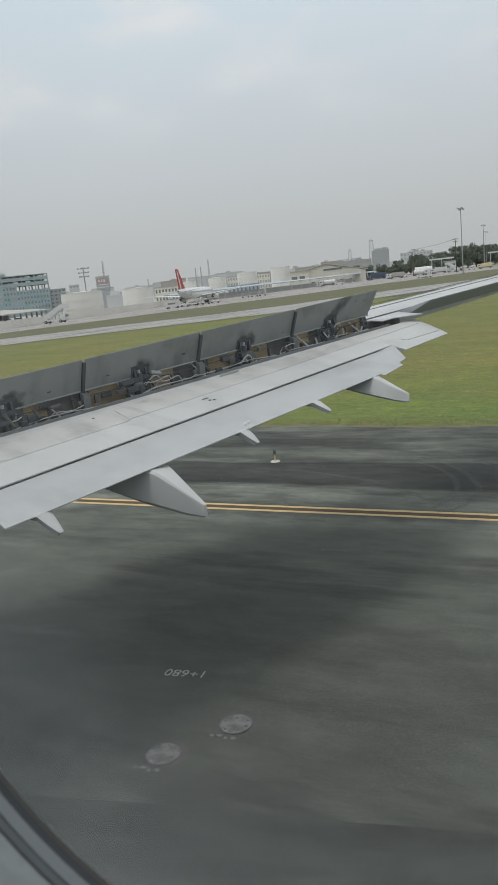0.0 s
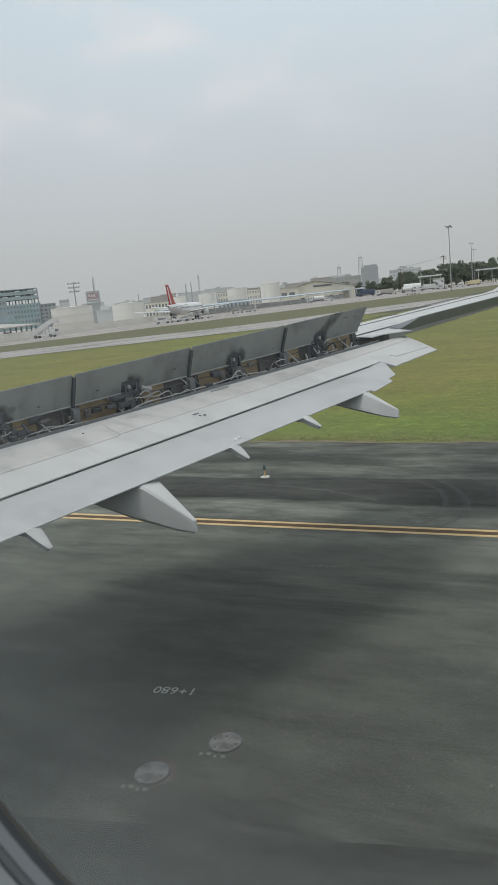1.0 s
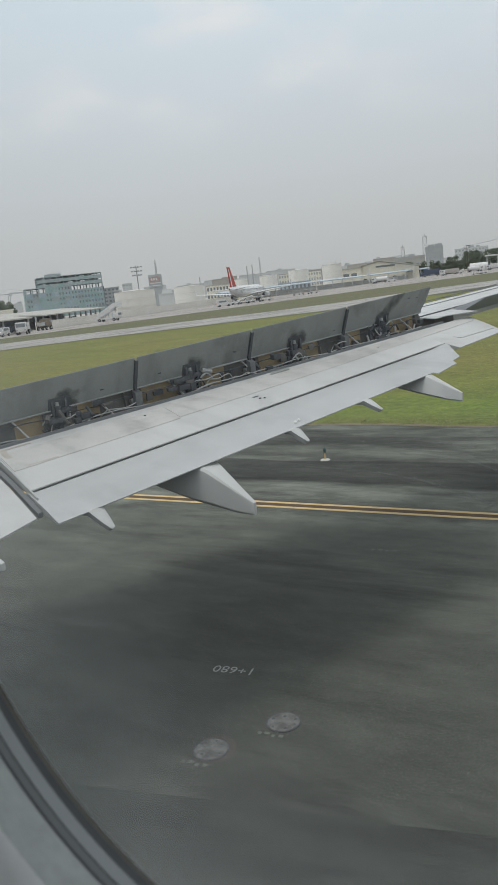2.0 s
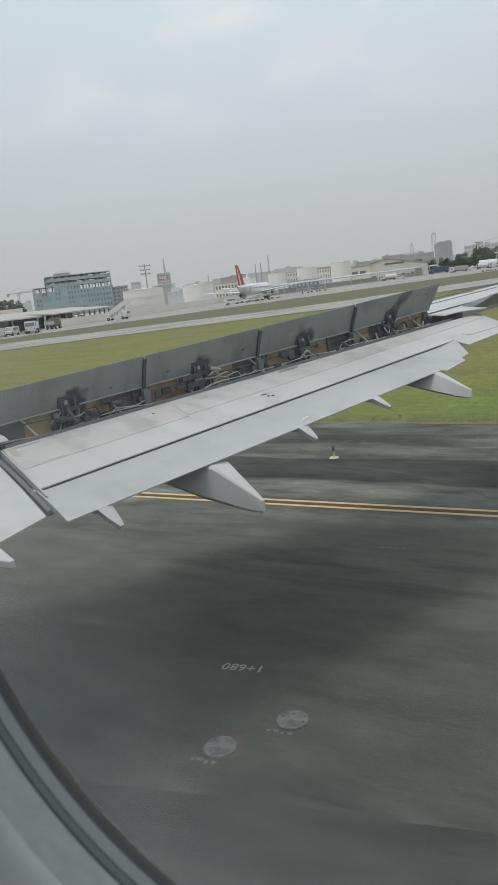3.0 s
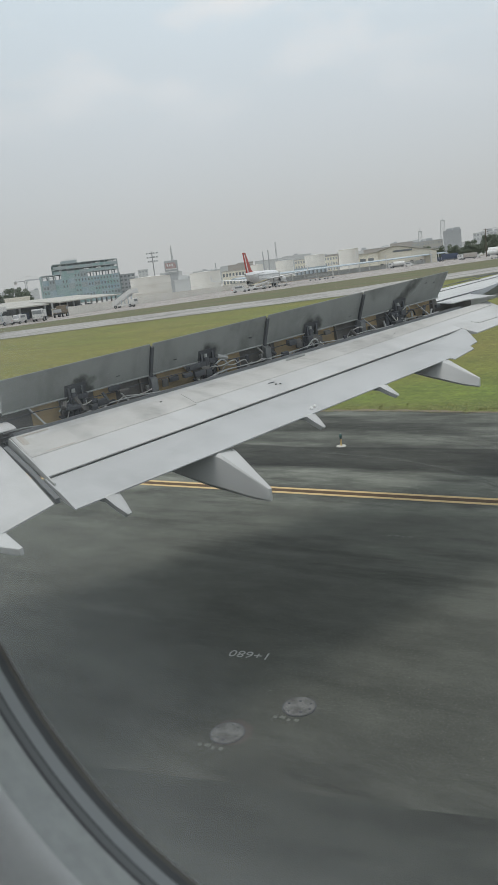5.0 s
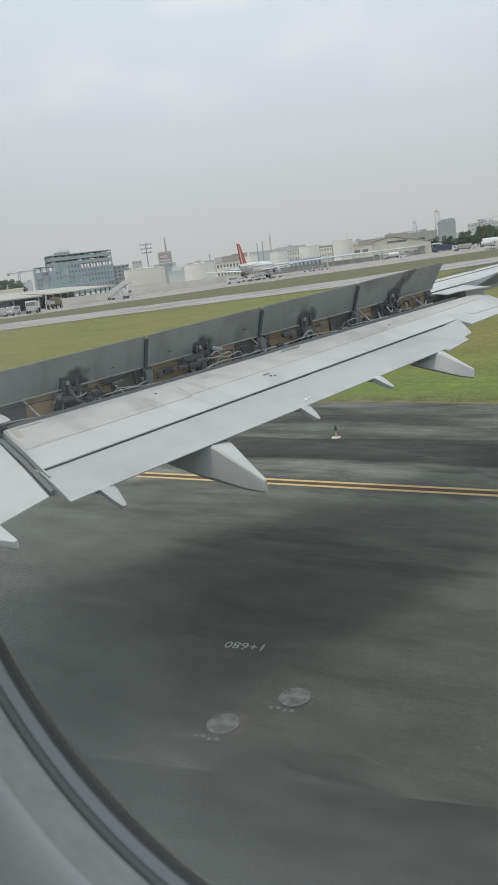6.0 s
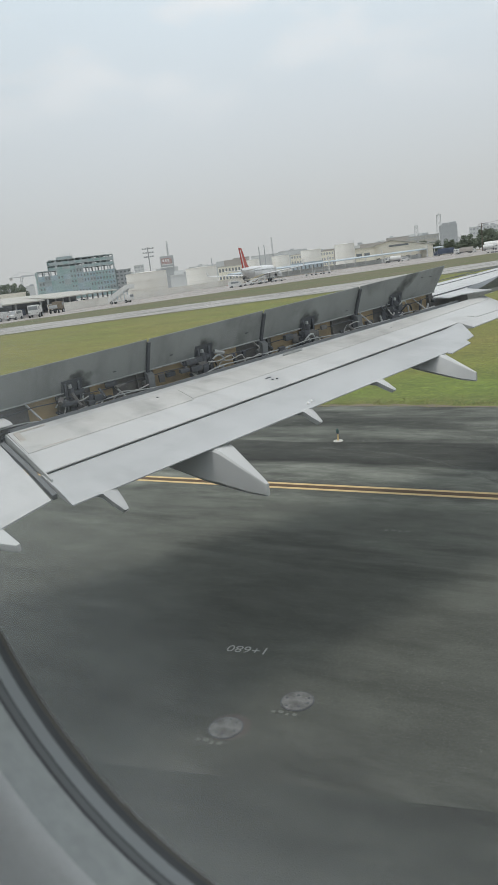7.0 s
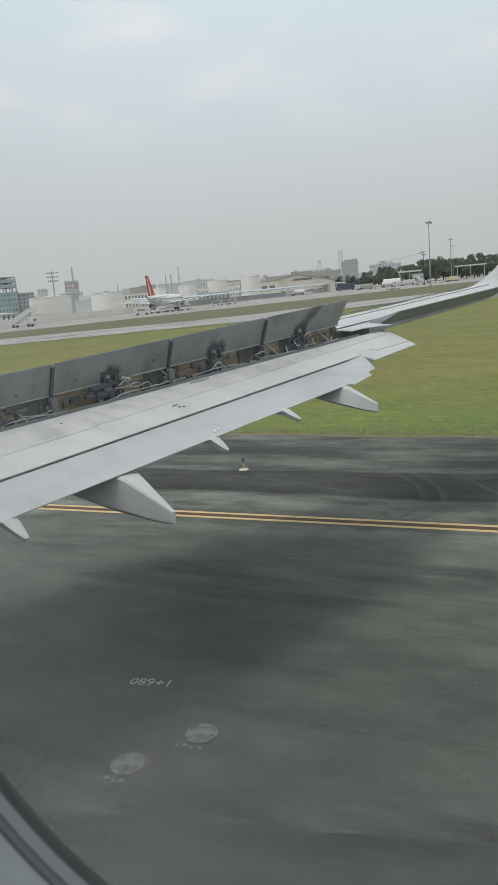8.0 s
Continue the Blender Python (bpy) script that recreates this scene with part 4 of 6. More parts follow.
tab = part("flap_tab", loft([tab_section(y, gap_c(y), te_c(y)) for y in (4.73, 6.0, 7.4, 8.8, 9.77)] + [tab_section(y, gap_c(y), c) for y, c in ((9.79, 1.775), (10.26, 1.675), (10.30, 1.575), (10.34, 1.565), (10.50, 1.525), (10.80, 1.06))]), M_TAB, airliner, "light grey trailing tab of the flap")
# Black strip set in the gap to paint the shade under the flap's edge.
part("gap_seal", loft([[wing(y, gap_c(y) - 0.07, flap_h(gap_c(y)) - 0.03), wing(y, gap_c(y) + 0.012, flap_h(gap_c(y)) - 0.022), wing(y, gap_c(y) + 0.012, flap_h(gap_c(y)) - 0.03), wing(y, gap_c(y) - 0.07, flap_h(gap_c(y)) - 0.05)] for y in (4.78, 10.78)]), M_RUBBER, flap, "black strip painting the shade between flap and tab")
for y, c in ((7.50, 1.805), (7.565, 1.785)):
    part("inspection_disc", loft([[wing(y, c, flap_h(c)) + Vector((q * math.cos(a), q * math.sin(a), z)) for a in np.linspace(0, math.tau, 14, endpoint=False)] for q, z in ((0.019, -0.004), (0.019, 0.008), (0.014, 0.019), (0.006, 0.025))]), M_DISC, tab, "small white disc")


part("rub_strip", loft([[wing(y, c, h + 0.0), wing(y, c + 0.02, h - 0.002), wing(y, c + 0.02, h - 0.02), wing(y, c, h - 0.02)] for y, c, h in ((y, gap_c(y) + 0.13, flap_h(gap_c(y)) - 0.035 + 0.011 - 0.13 * 0.20) for y in (4.8, 6.4, 8.0, 9.4))]), M_WHITE, tab, "pale strip along the tab")

# inboard flap and the slot beside it
def inner_section(y, te):
    prof = [(0.40, -0.24), (0.42, -0.16), (0.50, -0.135)] + [(0.5 + (te - 0.5) * u, flap_h(0.5 + (te - 0.5) * u) + 0.01 * math.sin(math.pi * u)) for u in (0.3, 0.6, 1.0)] + [(te, flap_h(te) - 0.012), (1.0, flap_h(1.0) - 0.14), (0.5, -0.30)]
    return [wing(y, c, h) for c, h in prof]


inner_flap = part("inboard_flap", loft([inner_section(4.62, 1.93), inner_section(3.4, 2.34), inner_section(1.2, 3.0)]), M_WHITE, airliner, "lowered inboard flap beside the fuselage")
part("end_seal", loft([[wing(y, c, flap_h(c) - 0.035), wing(y + 0.04, c, flap_h(c) - 0.03), wing(y + 0.04, c, flap_h(c) - 0.08), wing(y, c, flap_h(c) - 0.08)] for y, c in ((4.655, 0.5), (4.675, 1.1), (4.675, 1.80))]), M_SHADE, flap, "dark seal in the slot between two flaps")
part("end_rib", loft([[wing(y, c, flap_h(c) + 0.014), wing(y + 0.014, c, flap_h(c) + 0.014), wing(y + 0.014, c, flap_h(c) - 0.05), wing(y, c, flap_h(c) - 0.05)] for y, c in ((4.735, 0.45), (4.742, 1.0), (4.742, 1.62))]), M_EDGE, flap, "pale end rib of the flap")


# flap track fairings: long pods that taper to a blunt tail
def fairing(tail, k, wide, cap, run, t0=0.11, skew=0.0, lean=0.0):
    """Pod with a flat top; k scales it, wide widens it, skew turns its nose outboard, lean slopes its inboard side."""
    tail = Vector(tail)
    rings = []
    for d, hw, bot in ((0.0, 0.022, 0.0), (0.02, 0.030, -0.004), (0.2, 0.070, 0.012), (0.33, 0.100, 0.040), (0.46, 0.130, 0.068), (0.52, 0.143, 0.082), (0.65, 0.170, 0.11), (1.0, 0.185, 0.20), (1.5, 0.16, 0.31), (1.9, 0.11, 0.40), (2.1, 0.04, 0.48)):
        w, z1, z0 = hw * wide, tail.z + t0 + (cap - t0) * min(1.0, d * k / run) + 0.12 * max(0.0, d * k - run), tail.z + min(bot * k, cap - 0.03)
        m = (z0 + z1) / 2
        prof = [(-0.86 + lean, z1), (0.86, z1), (1.0, z1 - 0.07 * (z1 - z0)), (1.03, m), (0.98, z0 + 0.14 * (z1 - z0)), (0.72, z0 + 0.02 * (z1 - z0)), (0.0, z0), (-0.72, z0 + 0.02 * (z1 - z0)), (-0.98, z0 + 0.14 * (z1 - z0)), (-1.03 + lean * 0.45, m), (-1.0 + lean * 0.9, z1 - 0.07 * (z1 - z0))]
        rings.append([Vector((tail.x - d * k, tail.y + skew * min(d, 0.8) + w * p, z)) for p, z in prof])
    return part("flap_fairing", loft(rings), M_FAIR, airliner, "grey flap track fairing with a blunt tail", sharp=22)


fairing((-4.04, 5.60, 2.27), 1.0, 1.02, 0.46, 0.50, 0.12, 0.05, 0.14)
fairing((-3.13, 8.98, 2.752), 0.92, 0.88, 0.335, 0.50, 0.105, 0.17, 0.8)
fairing((-4.86, 3.32, 2.47), 0.6, 0.8, 0.085, 0.2, 0.06, 0.0)


def fin(root, tip, w):
    """Small wedge under the tab's trailing edge."""
    root, tip = Vector(root), Vector(tip)
    rings = []
    for p, hw, t in ((root + Vector((-0.2, 0, -0.005)), w, 0.03), (root, w, 0.05), (root.lerp(tip, 0.5), w * 0.74, 0.045), (tip, w * 0.34, 0.035), (tip + Vector((0.012, 0, -0.012)), w * 0.15, 0.015)):
        rings.append([p + Vector((0, -hw, 0)), p + Vector((0, -hw * 0.5, 0.012)), p + Vector((0, hw * 0.5, 0.012)), p + Vector((0, hw, 0)), p + Vector((-0.03, hw * 0.8, -t)), p + Vector((-0.03, -hw * 0.8, -t))])
    return part("hinge_fairing", loft(rings), M_FAIR, airliner, "small wedge fairing under the flap tab")


fin((-4.892, 4.372, 2.638), (-4.713, 4.372, 2.489), 0.085)
fin((-4.236, 6.772, 2.858), (-4.081, 6.772, 2.734), 0.085)
fin((-3.918, 7.933, 2.964), (-3.739, 7.933, 2.854), 0.085)

# fuselage barrel with an opening for the window
R_F, FY, FZ = 1.97, -1.83, 4.38
bm = bmesh.new()
stations = [(-20, 0.25, -0.5), (-19, 0.9, -0.35), (-17, 1.5, -0.15), (-14, 1.9, 0)] + [(x, R_F, 0) for x in (-9, -5, -2, -0.5, -0.28, 0.16, 0.5, 2, 5, 9)] + [(13, 1.75, 0.2), (18, 1.1, 0.7), (23, 0.35, 1.2)]
NSEG = 64
rings = [[bm.verts.new((x, FY + r * math.cos(a * math.tau / NSEG), FZ + dz + r * math.sin(a * math.tau / NSEG))) for a in range(NSEG)] for x, r, dz in stations]
for i, (ra, rb) in enumerate(zip(rings, rings[1:])):
    for k in range(NSEG):
        j = (k + 1) % NSEG
        if stations[i][0] == -0.28 and k in (0, 1, 2, 3, NSEG - 1, NSEG - 2):
            continue
        bm.faces.new((ra[k], ra[j], rb[j], rb[k]))
bm.faces.new(rings[0])
bm.faces.new(list(reversed(rings[-1])))
part("fuselage", bm, M_JET, airliner, "white fuselage barrel")


# window: rounded opening, gasket rings, pane
WX, WZ = -0.080, 4.414


def rr(grow, y, n=22):
    """Rounded rectangle round the window's middle; grow is added to its radius."""
    a, b, r = 0.133 + grow, 0.18 + grow, 0.12 + grow
    pts = []
    for cx, cz, a0 in ((a - r, b - r, 0), (-(a - r), b - r, 90), (-(a - r), -(b - r), 180), (a - r, -(b - r), 270)):
        for k in range(n + 1):
            t = radians(a0 + 90 * k / n)
            pts.append(Vector((WX + cx + r * math.cos(t), y, WZ + cz + r * math.sin(t))))
    return pts


def band(name, g0, y0, g1, y1, material, label=""):
    mid = [(p + q) / 2 + Vector((0, -0.0006, 0)) for p, q in zip(rr(g0, y0), rr(g1, y1))]
    return part(name, loft([rr(g0, y0), mid, rr(g1, y1)], caps=False), material, window_1, label, sharp=60)


window_1 = thing("window_1", "cabin window with dark gaskets and a dusty, hazed pane", "window", Matrix.Translation((WX, 0.1, 4.2)), kind="structure")
bm = bmesh.new()
bm.faces.new([bm.verts.new(p) for p in rr(0.002, 0.121)])
pane = part("pane", bm, M_ACRYLIC, window_1, "clear acrylic pane with a film of dust and painted haze")
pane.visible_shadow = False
band("gasket", 0.0004, 0.1214, -0.0007, 0.1193, M_SEALANT, "brown sealant line")
band("gasket", -0.0007, 0.1193, -0.0025, 0.1158, M_RUBBER, "black rubber gasket")
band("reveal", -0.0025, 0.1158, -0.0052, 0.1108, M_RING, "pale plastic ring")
band("gasket", -0.0052, 0.1108, -0.0056, 0.1101, M_RUBBER, "black rubber gasket")
# This step takes a dark colour that paints in its shade.
band("reveal", -0.0056, 0.1101, -0.0071, 0.1073, M_SHADE, "grey plastic step with its shade painted in")
band("gasket", -0.0071, 0.1073, -0.0078, 0.1060, M_RUBBER, "black rubber gasket")
band("reveal", -0.0078, 0.1060, -0.0118, 0.0978, M_REVEAL, "grey plastic reveal")
band("reveal", -0.0118, 0.0978, -0.0142, 0.0925, M_REVEAL, "grey plastic lip")

# frame between hull and liner
outer = [Vector((-0.06 + 0.235 * max(-1, min(1, (p.x - WX) / 0.10)), 0.128, WZ + 0.36 * max(-1, min(1, (p.z - WZ) / 0.15)))) for p in rr(0.0, 0.12)]
bm = loft([rr(0.0, 0.1215), rr(0.03, 0.130), outer], caps=False)
part("window_frame", bm, M_EDGE, window_1, "metal frame in the hull")


def liner():
    """Cabin side panel with the window's opening, curved like the hull."""
    outer = []
    for p in rr(0.0, 0.085):
        dx, dz = p.x - WX, p.z - WZ
        k = min(0.75 / max(abs(dx), 1e-6), 0.66 / max(abs(dz), 1e-6))
        z = WZ + dz * k
        outer.append(Vector((WX + dx * k, FY + math.sqrt(1.90 ** 2 - (z - FZ) ** 2), z)))
    return loft([rr(-0.0142, 0.0925), rr(-0.013, 0.0895), rr(-0.004, 0.0865), rr(0.03, 0.0835), rr(0.08, 0.076), outer], caps=False)


tagged(part("wall_cabin", liner(), M_LINER, None, "", 60), "light grey plastic cabin side panel", "wall", kind="structure")
# Unseen ceiling, floor and walls, added to shut outside light out of the cabin.
tagged(part("ceiling", box((WX, -1.83, 5.08), (1.5, 3.4, 0.05)), M_LINER), "unseen pale ceiling added to close the cabin", "ceiling", kind="structure")
tagged(part("floor", box((WX, -1.83, 3.72), (1.5, 3.4, 0.05)), M_SHADE), "unseen dark floor added to close the cabin", "floor", kind="structure")
for nm, c, sz in (("wall_front", (WX - 0.76, -1.83, 4.40), (0.03, 3.5, 1.34)), ("wall_back", (WX + 0.76, -1.83, 4.40), (0.03, 3.5, 1.34)), ("wall_far", (WX, -3.58, 4.40), (1.5, 0.04, 1.34))):
    tagged(part(nm, box(c, sz), M_LINER), "unseen light grey wall added to close the cabin", "wall", kind="structure")
# Unseen glowing strip, added to brighten the side panel round the window.
fill_ob = thing("ceiling_light", "long glowing fill strip added under the cabin ceiling", "lamp", Matrix.Translation((WX, -0.9, 5.05)))
M_GLOW = bpy.data.materials.new("fill_strip")
M_GLOW.use_nodes = True
M_GLOW.node_tree.nodes["Principled BSDF"].inputs["Emission Color"].default_value = (0.95, 0.98, 1.0, 1)
M_GLOW.node_tree.nodes["Principled BSDF"].inputs["Emission Strength"].default_value = 3.3
part("diffuser", box((WX, -0.9, 5.045), (1.3, 0.4, 0.02)), M_GLOW, fill_ob)

# ---------------------------------------------------------------- the airfield's far side
def put(ob, az, d, turn=0.0, z=0.0):
    local(ob)
    ob.matrix_basis = Matrix.Translation(far(az, d, z)) @ Matrix.Rotation(radians(az + turn), 4, "Z")
    return ob


def boundary_wall():
    """Long painted wall behind the taxiway, with posts and a coping."""
    w = thing("boundary_wall", "long pale concrete wall along the taxiway", "wall", kind="structure")
    base = [far(a, d) for a, d in ((49.5, 196), (48.4, 196), (44, 222), (40.1, 252), (36, 300), (32, 360), (29, 425))]
    for nm, h0, h1, th, mt in (("panel", 0.0, 1.95, 0.25, M_WALL), ("coping", 1.95, 2.06, 0.36, M_WALL)):
        rings = []
        for i, p in enumerate(base):
            d = (base[min(i + 1, len(base) - 1)] - base[max(i - 1, 0)]).normalized()
            n = Vector((-d.y, d.x, 0)) * th / 2
            rings.append([p + n + Vector((0, 0, h0)), p - n + Vector((0, 0, h0)), p - n + Vector((0, 0, h1)), p + n + Vector((0, 0, h1))])
        part(nm, loft(rings), mt, w)
    for i in range(len(base) - 1):
        n = int((base[i + 1] - base[i]).length / 7)
        for k in range(n):
            part("post", box(base[i].lerp(base[i + 1], k / n) + Vector((0, 0, 1.05)), (0.36, 0.36, 2.1)), M_WALL, w)
    return w


boundary_wall()


def tank(az0, az1, d, top_el, base_el, label):
    """Storage tank: shell with rings, cone roof, rail and spiral ladder."""
    az, r = (az0 + az1) / 2, d * math.radians(abs(az0 - az1)) / 2
    h = d * math.tan(radians(top_el)) + 4.4
    t = thing("storage_tank", label, "tank", group="fuel tanks behind the wall")
    part("shell", cyl((0, 0, 0), (0, 0, h), r, seg=48), M_TANK, t)
    part("roof", cyl((0, 0, h), (0, 0, h + r * 0.035), r * 1.01, r * 0.12, 48), M_TANK, t)
    for k in (0.33, 0.66, 0.985):
        bm = bmesh.new()
        rings = [[Vector((math.cos(a) * rr_, math.sin(a) * rr_, z)) for a in np.linspace(0, math.tau, 48, endpoint=False)] for rr_, z in ((r, h * k - 0.09), (r + 0.10, h * k - 0.09), (r + 0.10, h * k + 0.09), (r, h * k + 0.09))]
        part("stiffening_ring", loft(rings, caps=False, bm=bm), M_WALL, t)
    pts = [Vector((math.cos(a) * (r + 0.4), math.sin(a) * (r + 0.4), 0.3 + (h - 0.3) * u)) for u, a in zip(np.linspace(0, 1, 16), np.linspace(0.6, 2.0, 16))]
    part("stair", tube(pts, 0.07, 5), M_TANK, t)
    rail = [Vector((math.cos(a) * r * 0.97, math.sin(a) * r * 0.97, h + 0.9)) for a in np.linspace(0, math.tau, 40)]
    part("rail", tube(rail, 0.035, 4), M_PALE, t)
    part("manhole", cyl((r * 0.35, -r * 0.94, 1.0), (r * 0.36, -r * 0.99, 1.0), 0.7, seg=12), M_GREY, t)
    return put(t, az, d + r)


tank(43.75, 40.62, 262, 0.82, 0, "wide cream fuel tank behind the wall")
tank(39.40, 37.02, 330, 0.70, 0, "cream fuel tank with a cone roof")
tank(34.9, 33.85, 390, 0.78, 0, "distant pale fuel tank")
tank(32.95, 31.60, 400, 0.84, 0, "distant pale fuel tank")
tank(30.76, 29.22, 410, 1.00, 0, "distant white fuel tank")
tank(28.25, 26.76, 430, 1.12, 0, "white tank in front of a beige building")


def block(az0, az1, d, top_el, depth, material, label, floors=0, cols=0, name="building", roof=None, top_r=None, group="", turn=0.0, pane_w=0.55, roof_bits=0):
    """A plain building: walls, parapet, roof, windows with frames and sills."""
    w = d * math.radians(abs(az0 - az1))
    h = d * math.tan(radians(top_el)) + 4.4
    b = thing(name, label, "building", group=group)
    part("wall", box((0, depth / 2, h / 2), (w, depth, h)), material, b)
    part("parapet", box((0, depth / 2, h + 0.25), (w + 0.5, depth + 0.5, 0.5)), roof or material, b)
    if floors and cols:
        fh = h / floors
        for f in range(floors):
            for c in range(cols):
                x = -w / 2 + w * (c + 0.5) / cols
                z = fh * (f + 0.55)
                win = part("window", box((x, -0.04, z), (w / cols * pane_w, 0.10, fh * 0.45)), M_PANE if d < 600 else M_FARPANE, b)
                part("sill", box((x, -0.12, z - fh * 0.24), (w / cols * (pane_w + 0.12), 0.28, 0.14)), material, win)
    r_ = random.Random(int(az0 * 100))
    for k in range(roof_bits):
        bx = r_.uniform(-0.42, 0.42) * w
        s_ = r_.uniform(1.5, 4.0)
        part("roof_unit", box((bx, depth * 0.4, h + 0.5 + s_ * 0.3), (s_ * 1.6, s_, s_ * 0.6)), M_PALE if k % 2 else M_GREY, b)
    return put(b, (az0 + az1) / 2, d, turn)


def net_building():
    """Unfinished frame building in green netting: slabs, columns, netted lower storeys, open top storeys."""
    d, w, floors, fh = 520, 51.0, 8, 3.28
    b = thing("construction_building", "unfinished concrete building wrapped in green safety netting", "building")
    dep = 18
    for f in range(floors):
        z = fh * (f + 1)
        part("floor_slab", box((0 if f < 6 else 4.0, dep / 2, z), (w + 0.6 if f < 6 else w - 9, dep + 0.6, 0.45)), M_NETCONC, b)
    for k in range(13):
        x = -w / 2 + 0.4 + (w - 0.8) * k / 12
        top = floors if x > -w / 2 + 9 else 6
        part("column", box((x, 0.3, fh * top / 2), (0.75, 0.75, fh * top)), M_NETCONC, b)
        part("column", box((x, dep - 0.3, fh * top / 2), (0.75, 0.75, fh * top)), M_NETCONC, b)
    r_ = random.Random(5)
    for f in range(6):
        for k in range(12):
            x = -w / 2 + (w - 0.8) * (k + 0.5) / 12
            if f == 5 and k in (0, 1, 2, 7, 8, 9, 10, 11):
                continue
            netted = r_.random() < (0.95 if f < 3 else 0.75)
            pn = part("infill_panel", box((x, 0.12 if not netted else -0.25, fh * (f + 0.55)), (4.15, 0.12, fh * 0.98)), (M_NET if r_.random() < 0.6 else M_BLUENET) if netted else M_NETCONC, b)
            if f >= 1 and r_.random() < (0.85 if k > 4 else 0.45):
                for dx in (-1.0, 1.0):
                    part("opening", box((x + dx, -0.33, fh * (f + 0.55)), (0.9, 0.08, r_.uniform(1.1, 1.6))), M_PANE, pn)
    for f in (6, 7):
        for k in range(2, 12):
            x = -w / 2 + (w - 0.8) * (k + 0.5) / 12
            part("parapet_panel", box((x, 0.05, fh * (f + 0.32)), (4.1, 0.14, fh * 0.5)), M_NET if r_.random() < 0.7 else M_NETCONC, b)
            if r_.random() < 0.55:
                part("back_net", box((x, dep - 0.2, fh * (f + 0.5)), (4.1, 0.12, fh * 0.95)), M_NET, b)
    part("core", box((-4.0, dep * 0.55, fh * 4), (7, 7, fh * 8.4)), M_NETCONC, b)
    part("lift_tower", box((-6, dep / 2, fh * 7.6), (10, 7, fh * 2.0)), M_NETCONC, b)
    for k in range(7):
        part("rebar", cyl((-9 + k * 1.3, 1.0, fh * 8), (-9 + k * 1.3 + 0.1, 1.0, fh * 8 + 2.6 + (k % 3) * 0.6), 0.16, seg=5), M_NETCONC, b)
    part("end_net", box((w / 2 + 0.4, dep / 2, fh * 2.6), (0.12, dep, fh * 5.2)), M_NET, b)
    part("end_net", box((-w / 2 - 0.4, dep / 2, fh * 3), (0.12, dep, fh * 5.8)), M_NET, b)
    put(b, 47.95, d, 6)


net_building()
block(45.2, 44.05, 560, 1.17, 14, M_GREY, "plain grey office tower block", 6, 4)
block(43.78, 43.05, 700, 1.34, 12, M_PALE, "distant pale block of flats", 7, 3)
block(37.05, 34.85, 420, 0.50, 20, M_BEIGE, "long beige warehouse with a dark window band", 2, 9, roof=M_ROOF)
block(37.1, 35.45, 640, 0.92, 16, M_BROWNROOF, "distant hall with a brown roof", 0, 0, roof=M_BROWNROOF)
block(33.8, 32.4, 660, 0.76, 16, M_FAR, "distant grey hall with vents", 0, 0, roof_bits=2)
block(32.1, 28.9, 680, 0.74, 20, M_BEIGE, "long low hall with plant on its roof", 3, 16, roof=M_BROWNROOF, roof_bits=4)
block(40.7, 39.3, 420, 0.30, 16, M_PALE, "low pale store between tanks", 0, 0, roof_bits=2)
block(31.5, 29.1, 386, 0.06, 9, M_BLUE, "low pale blue sheet-clad shed before the tanks", 1, 8, pane_w=0.4, roof=M_BLUE)
block(23.5, 21.3, 640, 0.98, 20, M_ROOF, "grey-brown terminal block with a flat roof", 4, 12, roof=M_GREY, roof_bits=4)
block(21.25, 20.0, 760, 1.50, 20, M_GREY, "grey concrete block beside a lattice mast", 6, 8, roof_bits=3)
block(19.2, 16.9, 900, 1.12, 20, M_PALE, "distant pale block above the trees", 5, 10, roof_bits=3)


rs = random.Random(31)
az = 57.0
while az > 4.0:
    wdt = rs.uniform(0.7, 2.4)
    block(az, az - wdt, rs.uniform(820, 1150), rs.uniform(0.6, 1.12) if az > 24 else rs.uniform(0.35, 0.75), 20, M_FAR if rs.random() < 0.7 else M_BROWNROOF, "hazy low city block on the skyline", 0, 0, name="city_block", group="low city skyline", roof=M_FAR, roof_bits=rs.randint(0, 3))
    az -= wdt * rs.uniform(0.8, 1.5)


